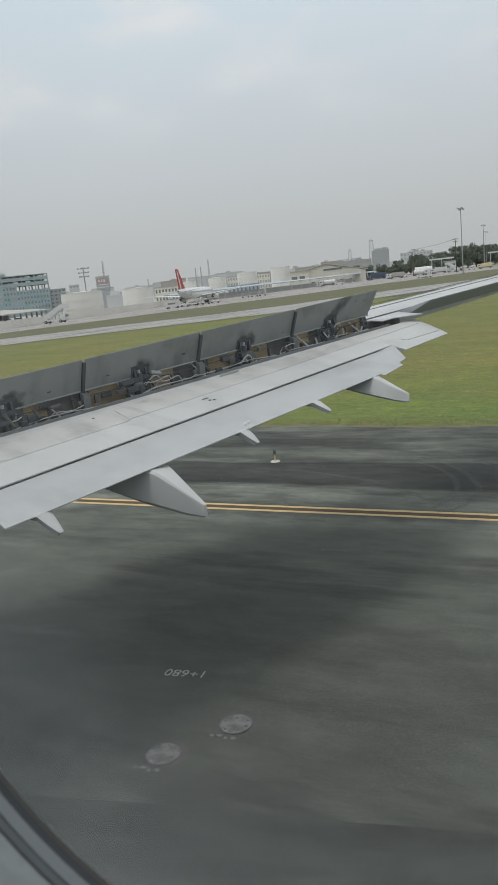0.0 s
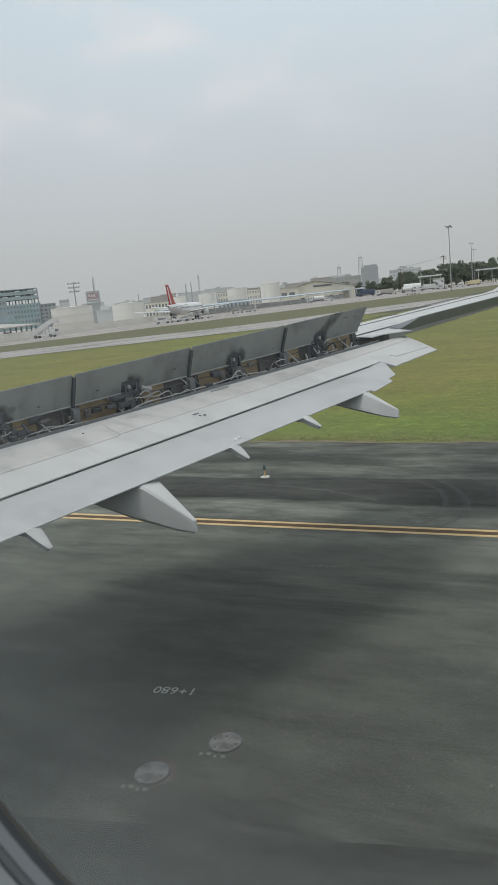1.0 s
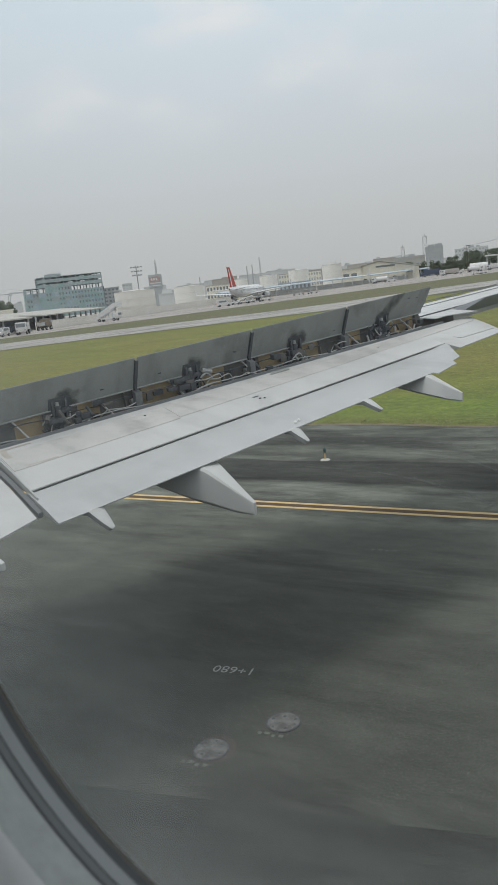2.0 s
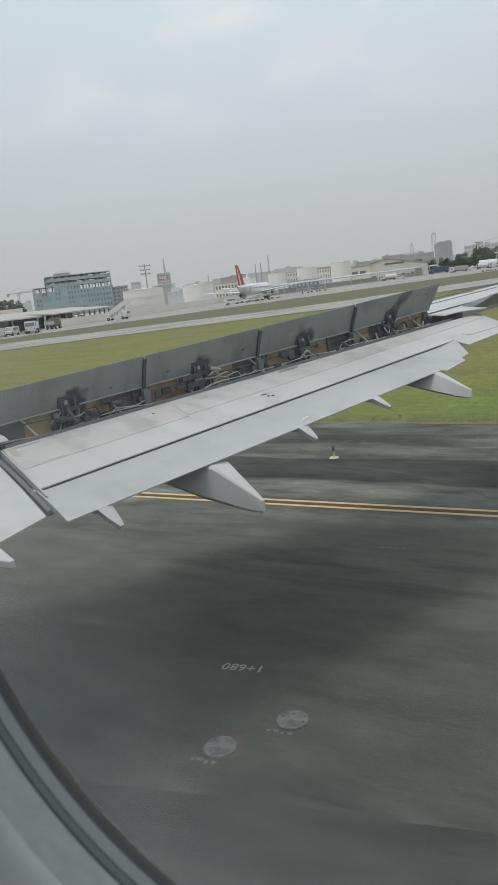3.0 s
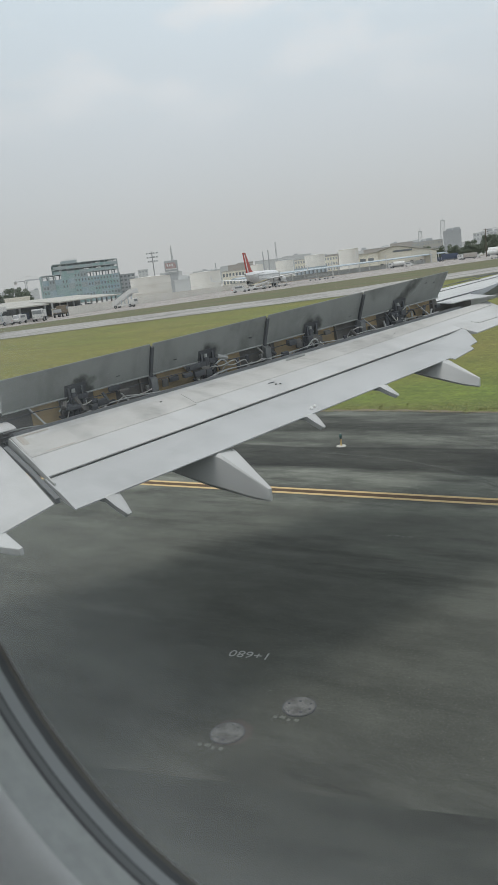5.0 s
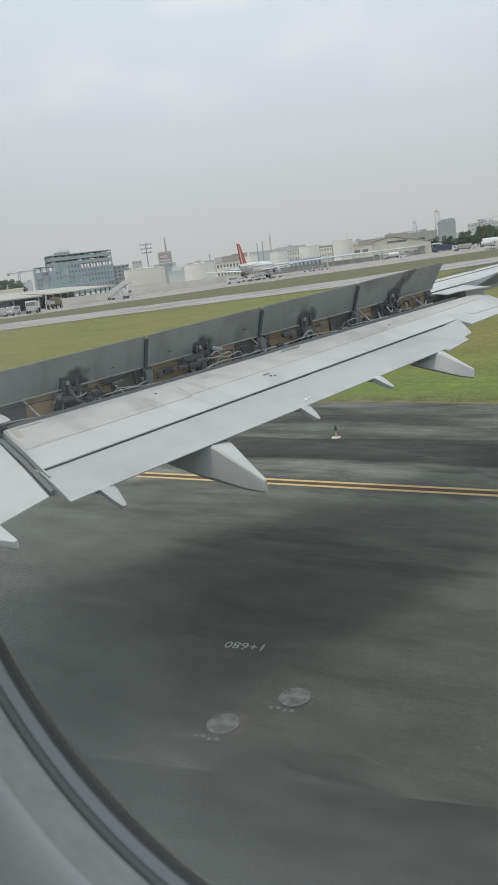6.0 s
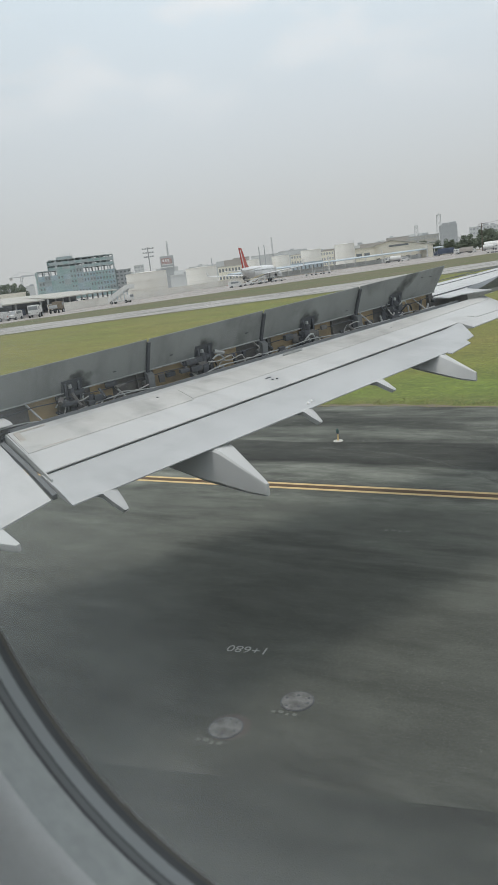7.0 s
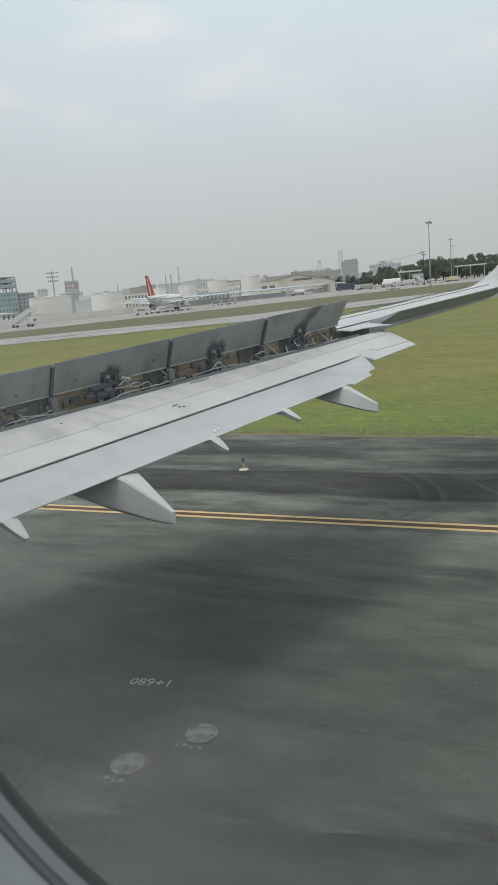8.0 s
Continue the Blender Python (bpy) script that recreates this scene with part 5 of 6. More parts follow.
def gable_hall():
    """Large beige hall with a low gable, a flat annex, window bands and roof plant."""
    d = 450
    b = thing("beige_hall", "large beige airport hall with a low gabled roof", "building")
    w = d * math.radians(28.75 - 21.75)
    part("annex", box((-w / 2 + 11, 9, 5.6), (22, 18, 11.2)), M_BEIGE, b)
    part("annex_roof", box((-w / 2 + 11, 9, 11.5), (23, 19, 0.6)), M_ROOF, b)
    x0, x1 = -w / 2 + 21, w / 2
    prof = [(x0, 0), (x1, 0), (x1, 8.2), ((x0 + x1) / 2 - 6, 14.2), (x0, 11.6)]
    part("hall", loft([[Vector((x, 2, z)) for x, z in prof], [Vector((x, 26, z)) for x, z in prof]]), M_BEIGE, b)
    rp = [(x0 - 0.6, 11.6), ((x0 + x1) / 2 - 6, 14.4), (x1 + 1.2, 8.1), (x1 + 1.2, 8.7), ((x0 + x1) / 2 - 6, 15.0), (x0 - 0.6, 12.2)]
    part("roof", loft([[Vector((x, 1.0, z)) for x, z in rp], [Vector((x, 27, z)) for x, z in rp]]), M_ROOF, b)
    for k in range(4):
        win = part("window", box((-w / 2 + 4 + k * 4.6, -0.05, 6.8), (3.2, 0.15, 2.2)), M_PANE, b)
        part("sill", box((-w / 2 + 4 + k * 4.6, -0.2, 5.6), (3.6, 0.4, 0.2)), M_BEIGE, win)
    part("window_band", box(((x0 + x1) / 2 - 2, 1.9, 10.6), (11, 0.2, 1.2)), M_PANE, b)
    for k in range(5):
        part("door", box((x0 + 3 + k * 5.6, 1.9, 1.6), (2.0, 0.2, 3.0)), M_SHADE, b)
    part("roof_plant", box((-w / 2 + 9, 9, 12.8), (9, 6, 2.4)), M_PALE, b)
    part("roof_plant", box((-w / 2 + 8, 9, 14.4), (4, 4, 1.4)), M_GREY, b)
    for x in (-w / 2 + 7, -w / 2 + 10):
        part("antenna", cyl((x, 9, 13), (x + 0.4, 9, 20), 0.12, 0.05, 6), M_GREY, b)
    put(b, 25.25, d)
    b.matrix_basis = b.matrix_basis @ Matrix.Diagonal((1, 1, 0.82, 1))


gable_hall()


def walkway():
    """Long low covered walkway, pale blue sheet roof on white posts."""
    w = thing("covered_walkway", "long low walkway with a pale blue roof", "walkway")
    a, b = far(36.0, 318), far(21.2, 470)
    d = (b - a).normalized()
    n = Vector((-d.y, d.x, 0))
    part("roof", loft([[p + n * 2, p - n * 2, p - n * 2 + Vector((0, 0, 0.35)), p + n * 0.2 + Vector((0, 0, 0.9)), p + n * 2 + Vector((0, 0, 0.5))] for p in (a + Vector((0, 0, 3.4)), b + Vector((0, 0, 4.4)))]), M_BLUE, w)
    part("side_panel", loft([[p + n * 1.6, p + n * 1.4, p + n * 1.4 + Vector((0, 0, 2.2)), p + n * 1.6 + Vector((0, 0, 2.2))] for p in (a, b)]), M_PALE, w)
    k, L = 0.0, (b - a).length
    while k < L:
        p = a + d * k
        part("post", box(p - n * 1.8 + Vector((0, 0, 2.0 + 0.4 * k / L)), (0.3, 0.3, 4.0 + k / L)), M_CARW, w)
        k += 9
    for k in (0.1, 0.36, 0.62, 0.88):
        part("mast", cyl(a + d * L * k - n * 3, a + d * L * k - n * 3 + Vector((0, 0, 7.0)), 0.35, 0.3, 8), M_CARW, w)


walkway()


def shed(az0, d0, az1, d1, h, name, label):
    """Open-fronted shed: pitched sheet roof, posts, back wall coloured dark for the bay's shade."""
    s = thing(name, label, "shed")
    a, b = far(az0, d0), far(az1, d1)
    d = (b - a).normalized()
    n = Vector((-d.y, d.x, 0))
    if n.dot(a) < 0:
        n = -n
    part("roof", loft([[p - n * 2 + Vector((0, 0, h - 0.3)), p + n * 13.6 + Vector((0, 0, h + 1.0)), p + n * 13.6 + Vector((0, 0, h + 1.3)), p - n * 2 + Vector((0, 0, h))] for p in (a, b)]), M_ROOF, s)
    part("back_wall", loft([[p + n * 13, p + n * 13.3, p + n * 13.3 + Vector((0, 0, h + 0.8)), p + n * 13 + Vector((0, 0, h + 0.8))] for p in (a, b)]), M_SHADE, s)
    m_ = int((b - a).length / 6)
    for k in range(m_ + 1):
        p = a.lerp(b, k / m_)
        part("post", box(p + Vector((0, 0, h / 2 - 0.1)), (0.35, 0.35, h - 0.2)), M_GREY, s)
    for k in range(0, m_, 2):
        p = a.lerp(b, (k + 0.5) / m_) + n * 9
        part("crate", box(p + Vector((0, 0, 0.9)), (2.2, 1.6, 1.8), bevel=0.05), M_GREY if k % 4 else M_NAVY, s)


shed(57.5, 172, 49.9, 186, 3.5, "open_shed", "open-fronted cargo shed with a sheet roof")
shed(49.4, 198, 44.9, 262, 3.6, "open_shed", "long low shed with a dark open front")
block(53.0, 51.2, 300, 0.35, 8, M_BEIGE, "small cream hut above the shed roof", 1, 3)


def lamp_mast(az, d, h, label, arms=6, r=0.28):
    t = thing("light_mast", label, "light mast")
    part("pole", cyl((0, 0, 0), (0, 0, h), r, r * 0.45, 10), M_POLE, t)
    part("base", box((0, 0, 0.25), (1.2, 1.2, 0.5), bevel=0.05), M_CONC, t)
    part("head_frame", tube([Vector((math.cos(a) * 0.9, math.sin(a) * 0.9, h - 0.5)) for a in np.linspace(0, math.tau, 13)], 0.09, 5), M_POLE, t)
    for k in range(arms):
        a = math.tau * k / arms
        p = Vector((math.cos(a) * 1.1, math.sin(a) * 1.1, h - 0.7 + 0.5 * (k % 2)))
        lampp = part("floodlight", box(p, (0.8, 0.6, 0.6), rz=a, bevel=0.06), M_GREY, t)
        part("arm", cyl((0, 0, h - 0.3), p, 0.07, seg=5), M_POLE, lampp)
    return put(t, az, d)


def floodlight_rack(az, d, h):
    """Pole with three rows of floodlights on crossbars."""
    t = thing("floodlight_pole", "tall pole with rows of floodlights on crossbars", "light mast")
    part("pole", cyl((0, 0, 0), (0, 0, h), 0.32, 0.2, 10), M_POLE, t)
    for k in range(3):
        z = h - 0.8 - 1.7 * k
        part("crossbar", box((0, 0, z), (5.0 - 0.5 * k, 0.16, 0.16)), M_POLE, t)
        for x in (-2.2 + 0.2 * k, -0.8, 0.8, 2.2 - 0.2 * k):
            part("floodlight", box((x, -0.25, z + 0.1), (0.7, 0.5, 0.65), bevel=0.05), M_GREY, t)
    return put(t, az, d)


floodlight_rack(41.95, 330, 330 * math.tan(radians(2.62)) + 4.4)
lamp_mast(14.0, 330, 26.5, "tall galvanised apron light mast")
lamp_mast(13.35, 520, 27.0, "slim mast with a clustered head", 4, 0.35)
lamp_mast(13.2, 500, 22.0, "thin bare pole beside a mast", 2, 0.12)
lamp_mast(11.9, 560, 17.0, "small light mast among trees", 4, 0.15)


def lattice(az, d, h, w, label, top=True):
    """Lattice tower: four legs, cross braces, platforms."""
    t = thing("lattice_tower", label, "tower")
    for sx in (-1, 1):
        for sy in (-1, 1):
            part("leg", cyl((sx * w / 2, sy * w / 2, 0), (sx * w / 3, sy * w / 3, h), 0.28, 0.2, 5), M_GREY, t)
    n = max(4, int(h / (w * 0.9)))
    for k in range(n):
        z0, z1 = h * k / n, h * (k + 1) / n
        f0, f1 = w / 2 - w / 6 * k / n, w / 2 - w / 6 * (k + 1) / n
        bm = bmesh.new()
        for sy in (-1, 1):
            cyl((-f0, sy * f0, z0), (f1, sy * f1, z1), 0.12, seg=4, bm=bm)
            cyl((f0, sy * f0, z0), (-f1, sy * f1, z1), 0.12, seg=4, bm=bm)
        part("brace", bm, M_GREY, t)
    if top:
        part("platform", box((0, 0, h), (w * 0.8, w * 0.8, 0.4)), M_GREY, t)
        part("aerial", cyl((0, 0, h), (0, 0, h + 3), 0.2, 0.1, 5), M_GREY, t)
    return put(t, az, d)


lattice(21.25, 640, 640 * math.tan(radians(2.4)) + 3, 4.5, "grey lattice communications tower")
lattice(22.85, 620, 620 * math.tan(radians(1.85)) + 3, 3.5, "small lattice tower on a roof")
lattice(33.4, 900, 900 * math.tan(radians(2.5)), 1.6, "thin distant lattice mast", False)
for az, e in ((34.4, 1.62), (34.0, 1.70), (38.0, 1.2), (52.9, 0.95), (53.6, 0.9)):
    t = thing("chimney", "thin distant stack on the skyline", "chimney")
    hh = 800 * math.tan(radians(e)) + 4.4
    part("stack", cyl((0, 0, 0), (0, 0, hh), 0.75, 0.5, 8), M_GREY, t)
    part("cap", cyl((0, 0, hh), (0, 0, hh + 0.5), 0.7, 0.7, 8), M_GREY, t)
    put(t, az, 800)


def sign_tower():
    """Concrete tower with a large billboard whose lettering is only bars, and a spire."""
    d = 480
    t = thing("billboard_tower", "grey tower with a billboard and a thin spire", "tower")
    h = d * math.tan(radians(0.85)) + 4.4
    H = d * math.tan(radians(1.80)) + 4.4
    part("tower", box((0, 4, h / 2), (8, 8, h)), M_GREY, t)
    board = part("billboard", box((0, 0, (h + H) / 2), (8.4, 0.6, H - h)), M_GREY, t)
    part("poster", box((-0.4, -0.33, (h + H) / 2 + 0.9), (6.6, 0.08, 3.6)), M_POSTER, board, "faded dark red poster field")
    for k in range(3):
        part("lettering_bar", box((-2.2 + k * 1.5, -0.40, (h + H) / 2 + 1.2), (0.9, 0.06, 1.5)), M_CARW, board)
    for z in (0.15, 0.35):
        part("lettering_bar", box((0, -0.36, h + (H - h) * z), (6.8, 0.08, 0.5)), M_CARW, board)
    top = d * math.tan(radians(2.9)) + 4.4
    part("spire", cyl((1.2, 5, H), (1.2, 5, top), 0.7, 0.35, 6), M_PALE, t)
    for k in range(3):
        part("spire_ring", box((1.2, 5, H + (top - H) * (k + 1) / 4), (1.7, 1.7, 0.25)), M_GREY, t)
    put(t, 41.3, d)


sign_tower()


# ---------------------------------------------------------------- parked airliner
def jet():
    t = thing("parked_airliner", "white airliner with a red tail parked on the taxiway", "airplane")
    st = [(0, 0.25, 1.2), (1.5, 0.75, 0.95), (5, 1.45, 0.45), (10, 1.9, 0.1), (14, 1.97, 0), (28, 1.97, 0), (32, 1.85, -0.05), (35, 1.35, -0.25), (36.6, 0.7, -0.45), (37.3, 0.15, -0.5)]
    body = part("body", loft([[Vector((r * math.cos(a), y, 3.75 + dz + r * math.sin(a))) for a in np.linspace(0, math.tau, 24, endpoint=False)] for y, r, dz in st]), M_JET, t)
    for sx in (-1, 1):
        for k in range(24):
            part("cabin_window", box((sx * 1.955, 8.5 + k * 0.98, 4.25), (0.06, 0.28, 0.38)), M_PANE, body)
        for y in (7.4, 32.2):
            part("door", box((sx * 1.93, y, 3.95), (0.08, 0.85, 1.9)), M_PALE, body)
        def w_sec(x, y_le, ch_, z, th):
            return [Vector((sx * x, y_le, z)), Vector((sx * x, y_le - ch_ * 0.3, z + th)), Vector((sx * x, y_le - ch_, z)), Vector((sx * x, y_le - ch_ * 0.4, z - th))]
        part("wing", loft([w_sec(1.0, 23.2, 6.8, 2.7, 0.4), w_sec(6.2, 20.2, 3.9, 3.15, 0.25), w_sec(16.9, 14.8, 1.5, 4.1, 0.1)]), M_JET, t)
        part("winglet", loft([[Vector((sx * 16.9, y, 4.1 + z)) for y, z in ((14.6, 0), (13.3, 0), (12.6, 1.9), (13.0, 1.9))], [Vector((sx * 17.05, y, 4.1 + z)) for y, z in ((14.6, 0), (13.3, 0), (12.6, 1.9), (13.0, 1.9))]]), M_JET, t)
        part("tailplane", loft([w_sec(0.4, 5.6, 3.6, 4.6, 0.2), w_sec(6.2, 2.2, 1.4, 5.15, 0.08)]), M_JET, t)
        eng = part("engine", loft([[Vector((sx * 5.75 + r * math.cos(a), y, 2.05 + r * math.sin(a))) for a in np.linspace(0, math.tau, 20, endpoint=False)] for y, r in ((18.4, 0.45), (19.4, 0.75), (21.0, 1.05), (22.6, 1.1), (23.1, 0.98))]), M_PALE, t)
        part("exhaust", cyl((sx * 5.75, 17.8, 2.05), (sx * 5.75, 18.6, 2.05), 0.25, 0.5, 14), M_DARK, eng)
        part("pylon", box((sx * 5.75, 20.4, 3.05), (0.3, 3.4, 0.7)), M_JET, eng)
        g = part("landing_gear", cyl((sx * 3.8, 17.6, 0.6), (sx * 3.8, 17.8, 2.8), 0.16, seg=8), M_GREY, t)
        for dx in (-0.45, 0.45):
            part("wheel", cyl((sx * 3.8 + dx - 0.2, 17.6, 0.58), (sx * 3.8 + dx + 0.2, 17.6, 0.58), 0.58, seg=16), M_TYRE, g)
    g = part("nose_gear", cyl((0, 31.5, 0.4), (0, 31.5, 2.2), 0.12, seg=8), M_GREY, t)
    for dx in (-0.25, 0.25):
        part("wheel", cyl((dx - 0.1, 31.5, 0.38), (dx + 0.1, 31.5, 0.38), 0.38, seg=14), M_TYRE, g)
    fn = [(8.6, 5.3), (6.6, 6.0), (1.9, 11.8), (-0.2, 11.8), (1.6, 5.3)]
    tailfin = part("tail_fin", loft([[Vector((dx, y, z)) for y, z in fn] for dx in (-0.16, 0.16)]), M_RED, t, "red tail fin")
    stripe_ = [(3.2, 5.6), (2.2, 5.6), (0.3, 11.2), (0.9, 11.2)]
    for dx0, dx1 in ((-0.19, -0.165), (0.165, 0.19)):
        part("fin_stripe", loft([[Vector((dx, y, z)) for y, z in stripe_] for dx in (dx0, dx1)]), M_JET, tailfin, "white stripe on the fin")
    part("tail_cone", cyl((0, 0.1, 4.95), (0, -0.5, 5.0), 0.24, 0.15, 10), M_DARK, body)
    local(t)
    t.matrix_basis = Matrix.Translation(far(34.9, 240)) @ Matrix.Rotation(radians(17.0), 4, "Z")


jet()


# ---------------------------------------------------------------- vehicles
def wheels(t, xs_, half, r=0.45):
    for x in xs_:
        for sy in (-1, 1):
            w = part("wheel", cyl((x, sy * half - 0.14, r), (x, sy * half + 0.14, r), r, seg=16), M_TYRE, t)
            part("rim", cyl((x, sy * half - 0.15, r), (x, sy * half + 0.15, r), r * 0.5, seg=10), M_GREY, w)


def truck(az, d, L, h, turn, paint, label, cab=True, load=None, name="truck"):
    t = thing(name, label, "truck")
    wheels(t, (-L * 0.36, L * 0.24, L * 0.36), 1.05, 0.5)
    part("chassis", box((0, 0, 0.75), (L * 0.96, 1.0, 0.3)), M_DARK, t)
    c = part("cab", box((L / 2 - 1.1, 0, 1.65), (2.1, 2.3, 2.1), bevel=0.18), M_CARW if load else paint, t)
    part("windscreen", box((L / 2 - 0.08, 0, 2.05), (0.1, 2.0, 0.8), bevel=0.03), M_PANE, c)
    for sy in (-1, 1):
        part("side_window", box((L / 2 - 0.9, sy * 1.14, 2.05), (1.0, 0.08, 0.7), bevel=0.03), M_PANE, c)
        part("headlight", box((L / 2 - 0.04, sy * 0.85, 1.0), (0.1, 0.35, 0.25), bevel=0.03), M_STEEL, c)
    if load == "tank":
        part("tank_body", cyl((-L / 2, 0, 1.9), (L / 2 - 2.5, 0, 1.9), 1.15, seg=20), paint, t)
        part("rear_cabinet", box((-L / 2 + 0.3, 0, 1.2), (0.8, 2.0, 0.9), bevel=0.05), M_GREY, t)
    else:
        part("cargo_box", box((-1.1, 0, h / 2 + 0.55), (L - 2.4, 2.4, h - 0.9), bevel=0.06), paint, t)
        part("tail_door", box((-L / 2 + 0.02, 0, h / 2 + 0.55), (0.1, 2.1, h - 1.2), bevel=0.03), M_GREY, t)
    return put(t, az, d, turn)


def van(az, d, turn, paint, label, L=4.6, h=1.95):
    t = thing("van", label, "van")
    wheels(t, (-L * 0.31, L * 0.31), 0.8, 0.34)
    prof = [(-L / 2, 0.35), (L / 2, 0.35), (L / 2, 0.95), (L / 2 - 0.8, 1.15), (L / 2 - 1.5, h), (-L / 2 + 0.1, h)]
    b = part("body", loft([[Vector((x, y, z)) for x, z in prof] for y in (-0.85, -0.8, 0.8, 0.85)]), paint, t)
    part("windscreen", loft([[Vector((x, y, z)) for x, z in ((L / 2 - 0.82, 1.18), (L / 2 - 1.42, h - 0.1), (L / 2 - 1.38, h - 0.08), (L / 2 - 0.76, 1.2))] for y in (-0.72, 0.72)]), M_PANE, b)
    for sy in (-1, 1):
        part("side_window", box((-0.4, sy * 0.86, 1.5), (L * 0.5, 0.05, 0.5), bevel=0.02), M_PANE, b)
        part("tail_light", box((-L / 2 - 0.01, sy * 0.7, 0.9), (0.05, 0.15, 0.3)), M_RED, b)
    part("bumper", box((L / 2, 0, 0.45), (0.15, 1.6, 0.2), bevel=0.03), M_DARK, b)
    return put(t, az, d, turn)


def stair_truck(az, d, turn, label, hs=3.6):
    """Boarding stairs on a small truck."""
    t = thing("stair_truck", label, "stair truck")
    wheels(t, (-2.4, 2.2), 0.9, 0.42)
    part("chassis", box((0, 0, 0.75), (6.8, 1.8, 0.35)), M_CARW, t)
    c = part("cab", box((2.9, 0.0, 1.4), (1.5, 1.9, 1.4), bevel=0.15), M_CARW, t)
    part("windscreen", box((3.62, 0, 1.7), (0.08, 1.6, 0.6), bevel=0.03), M_PANE, c)
    part("stringer", loft([[Vector((-3.8, y, 0.4)), Vector((-3.4, y, 0.4)), Vector((2.6, y, hs - 0.2)), Vector((2.6, y, hs))] for y in (-0.85, -0.75)]), M_PALE, t)
    part("stringer", loft([[Vector((-3.8, y, 0.4)), Vector((-3.4, y, 0.4)), Vector((2.6, y, hs - 0.2)), Vector((2.6, y, hs))] for y in (0.75, 0.85)]), M_PALE, t)
    for k in range(16):
        u = k / 15
        part("step", box((-3.5 + 6.0 * u, 0, 0.55 + (hs - 0.7) * u), (0.36, 1.5, 0.06)), M_GREY, t)
    for sy in (-0.82, 0.82):
        part("side_panel", loft([[Vector((-3.5, y, 0.8)), Vector((2.6, y, hs + 0.1)), Vector((4.2, y, hs + 0.1)), Vector((4.2, y, hs + 1.1)), Vector((2.5, y, hs + 1.1)), Vector((-3.6, y, 1.7))] for y in (sy - 0.02, sy + 0.02)]), M_CARW, t, "white stair side panel")
        part("support", box((1.8, sy, 1.9), (0.18, 0.1, 2.3)), M_BLUE, t)
        part("support", box((-0.4, sy, 1.4), (0.18, 0.1, 1.4)), M_BLUE, t)
    part("platform", box((3.4, 0, hs), (1.8, 1.7, 0.1)), M_GREY, t)
    return put(t, az, d, turn)


def belt_loader(az, d, turn, label):
    """Low tractor with an inclined conveyor on top."""
    t = thing("belt_loader", label, "belt loader")
    wheels(t, (-1.5, 1.5), 0.75, 0.34)
    part("chassis", box((0, 0, 0.62), (4.6, 1.5, 0.4), bevel=0.06), M_CARW, t)
    part("seat_console", box((1.2, -0.5, 1.05), (1.0, 0.5, 0.6), bevel=0.08), M_GREY, t)
    belt = part("conveyor", loft([[Vector((x, y, z)), Vector((x, y, z + 0.22))] + [Vector((x, -y, z + 0.22)), Vector((x, -y, z))] for x, y, z in ((-3.4, 0.45, 0.75), (0.0, 0.45, 1.45), (3.6, 0.45, 2.2))]), M_PALE, t)
    for y in (-0.5, 0.5):
        part("hand_rail", tube([Vector((-2.6, y, 1.6)), Vector((3.2, y, 2.9))], 0.04, 5), M_YELLV, belt)
    part("lift_arm", cyl((-0.6, 0.0, 0.7), (1.2, 0.0, 1.75), 0.07, seg=6), M_DARK, t)
    return put(t, az, d, turn)


def tug(az, d, turn, label):
    """Low baggage tractor with a small canopy."""
    t = thing("baggage_tractor", label, "tractor")
    wheels(t, (-0.9, 0.9), 0.6, 0.32)
    part("body", box((0, 0, 0.62), (2.8, 1.3, 0.55), bevel=0.1), M_CARW, t)
    part("hood", box((0.95, 0, 1.0), (0.9, 1.1, 0.3), bevel=0.08), M_CARW, t)
    part("canopy", box((-0.3, 0, 1.85), (1.5, 1.25, 0.08), bevel=0.02), M_PALE, t)
    for x, y in ((-0.95, -0.55), (-0.95, 0.55), (0.4, -0.55), (0.4, 0.55)):
        part("post", cyl((x, y, 0.85), (x, y, 1.83), 0.03, seg=5), M_DARK, t)
    return put(t, az, d, turn)


def cart(az, d, turn, label):
    t = thing("baggage_cart", label, "cart", group="baggage carts on the taxiway")
    wheels(t, (-1.0, 1.0), 0.6, 0.25)
    part("deck", box((0, 0, 0.5), (3.0, 1.5, 0.12), bevel=0.02), M_GREY, t)
    part("end_panel", box((-1.45, 0, 1.1), (0.06, 1.5, 1.1)), M_PALE, t)
    part("end_panel", box((1.45, 0, 1.1), (0.06, 1.5, 1.1)), M_PALE, t)
    part("canopy", box((0, 0, 1.75), (3.1, 1.6, 0.08), bevel=0.02), M_CARW, t)
    part("drawbar", cyl((1.5, 0, 0.45), (2.5, 0, 0.35), 0.05, seg=6), M_DARK, t)
    return put(t, az, d, turn)


stair_truck(44.1, 203, -32, "white boarding-stair truck standing on the taxiway")
stair_truck(53.5, 166, 60, "white boarding stairs beside the shed", 3.0)
van(51.8, 172, 245, M_CARW, "white van in front of the shed")
truck(50.3, 170, 5.0, 2.4, 262, M_CARW, "small white box truck by the shed")
truck(48.8, 186, 4.5, 2.0, 70, M_SOIL, "brown flatbed truck by the wall")
van(52.6, 172, 95, M_CARW, "white van parked nose-on")
van(35.4, 226, 12, M_CARW, "white service van behind the parked airliner")
belt_loader(33.9, 236, 25, "white belt loader beside the parked airliner")
tug(34.5, 232, 10, "white baggage tractor behind the parked airliner")
cart(32.9, 240, 14, "grey baggage cart near the parked airliner")
cart(32.2, 243, 6, "grey baggage cart near the parked airliner")
cart(30.0, 284, 4, "grey baggage cart standing on the taxiway")
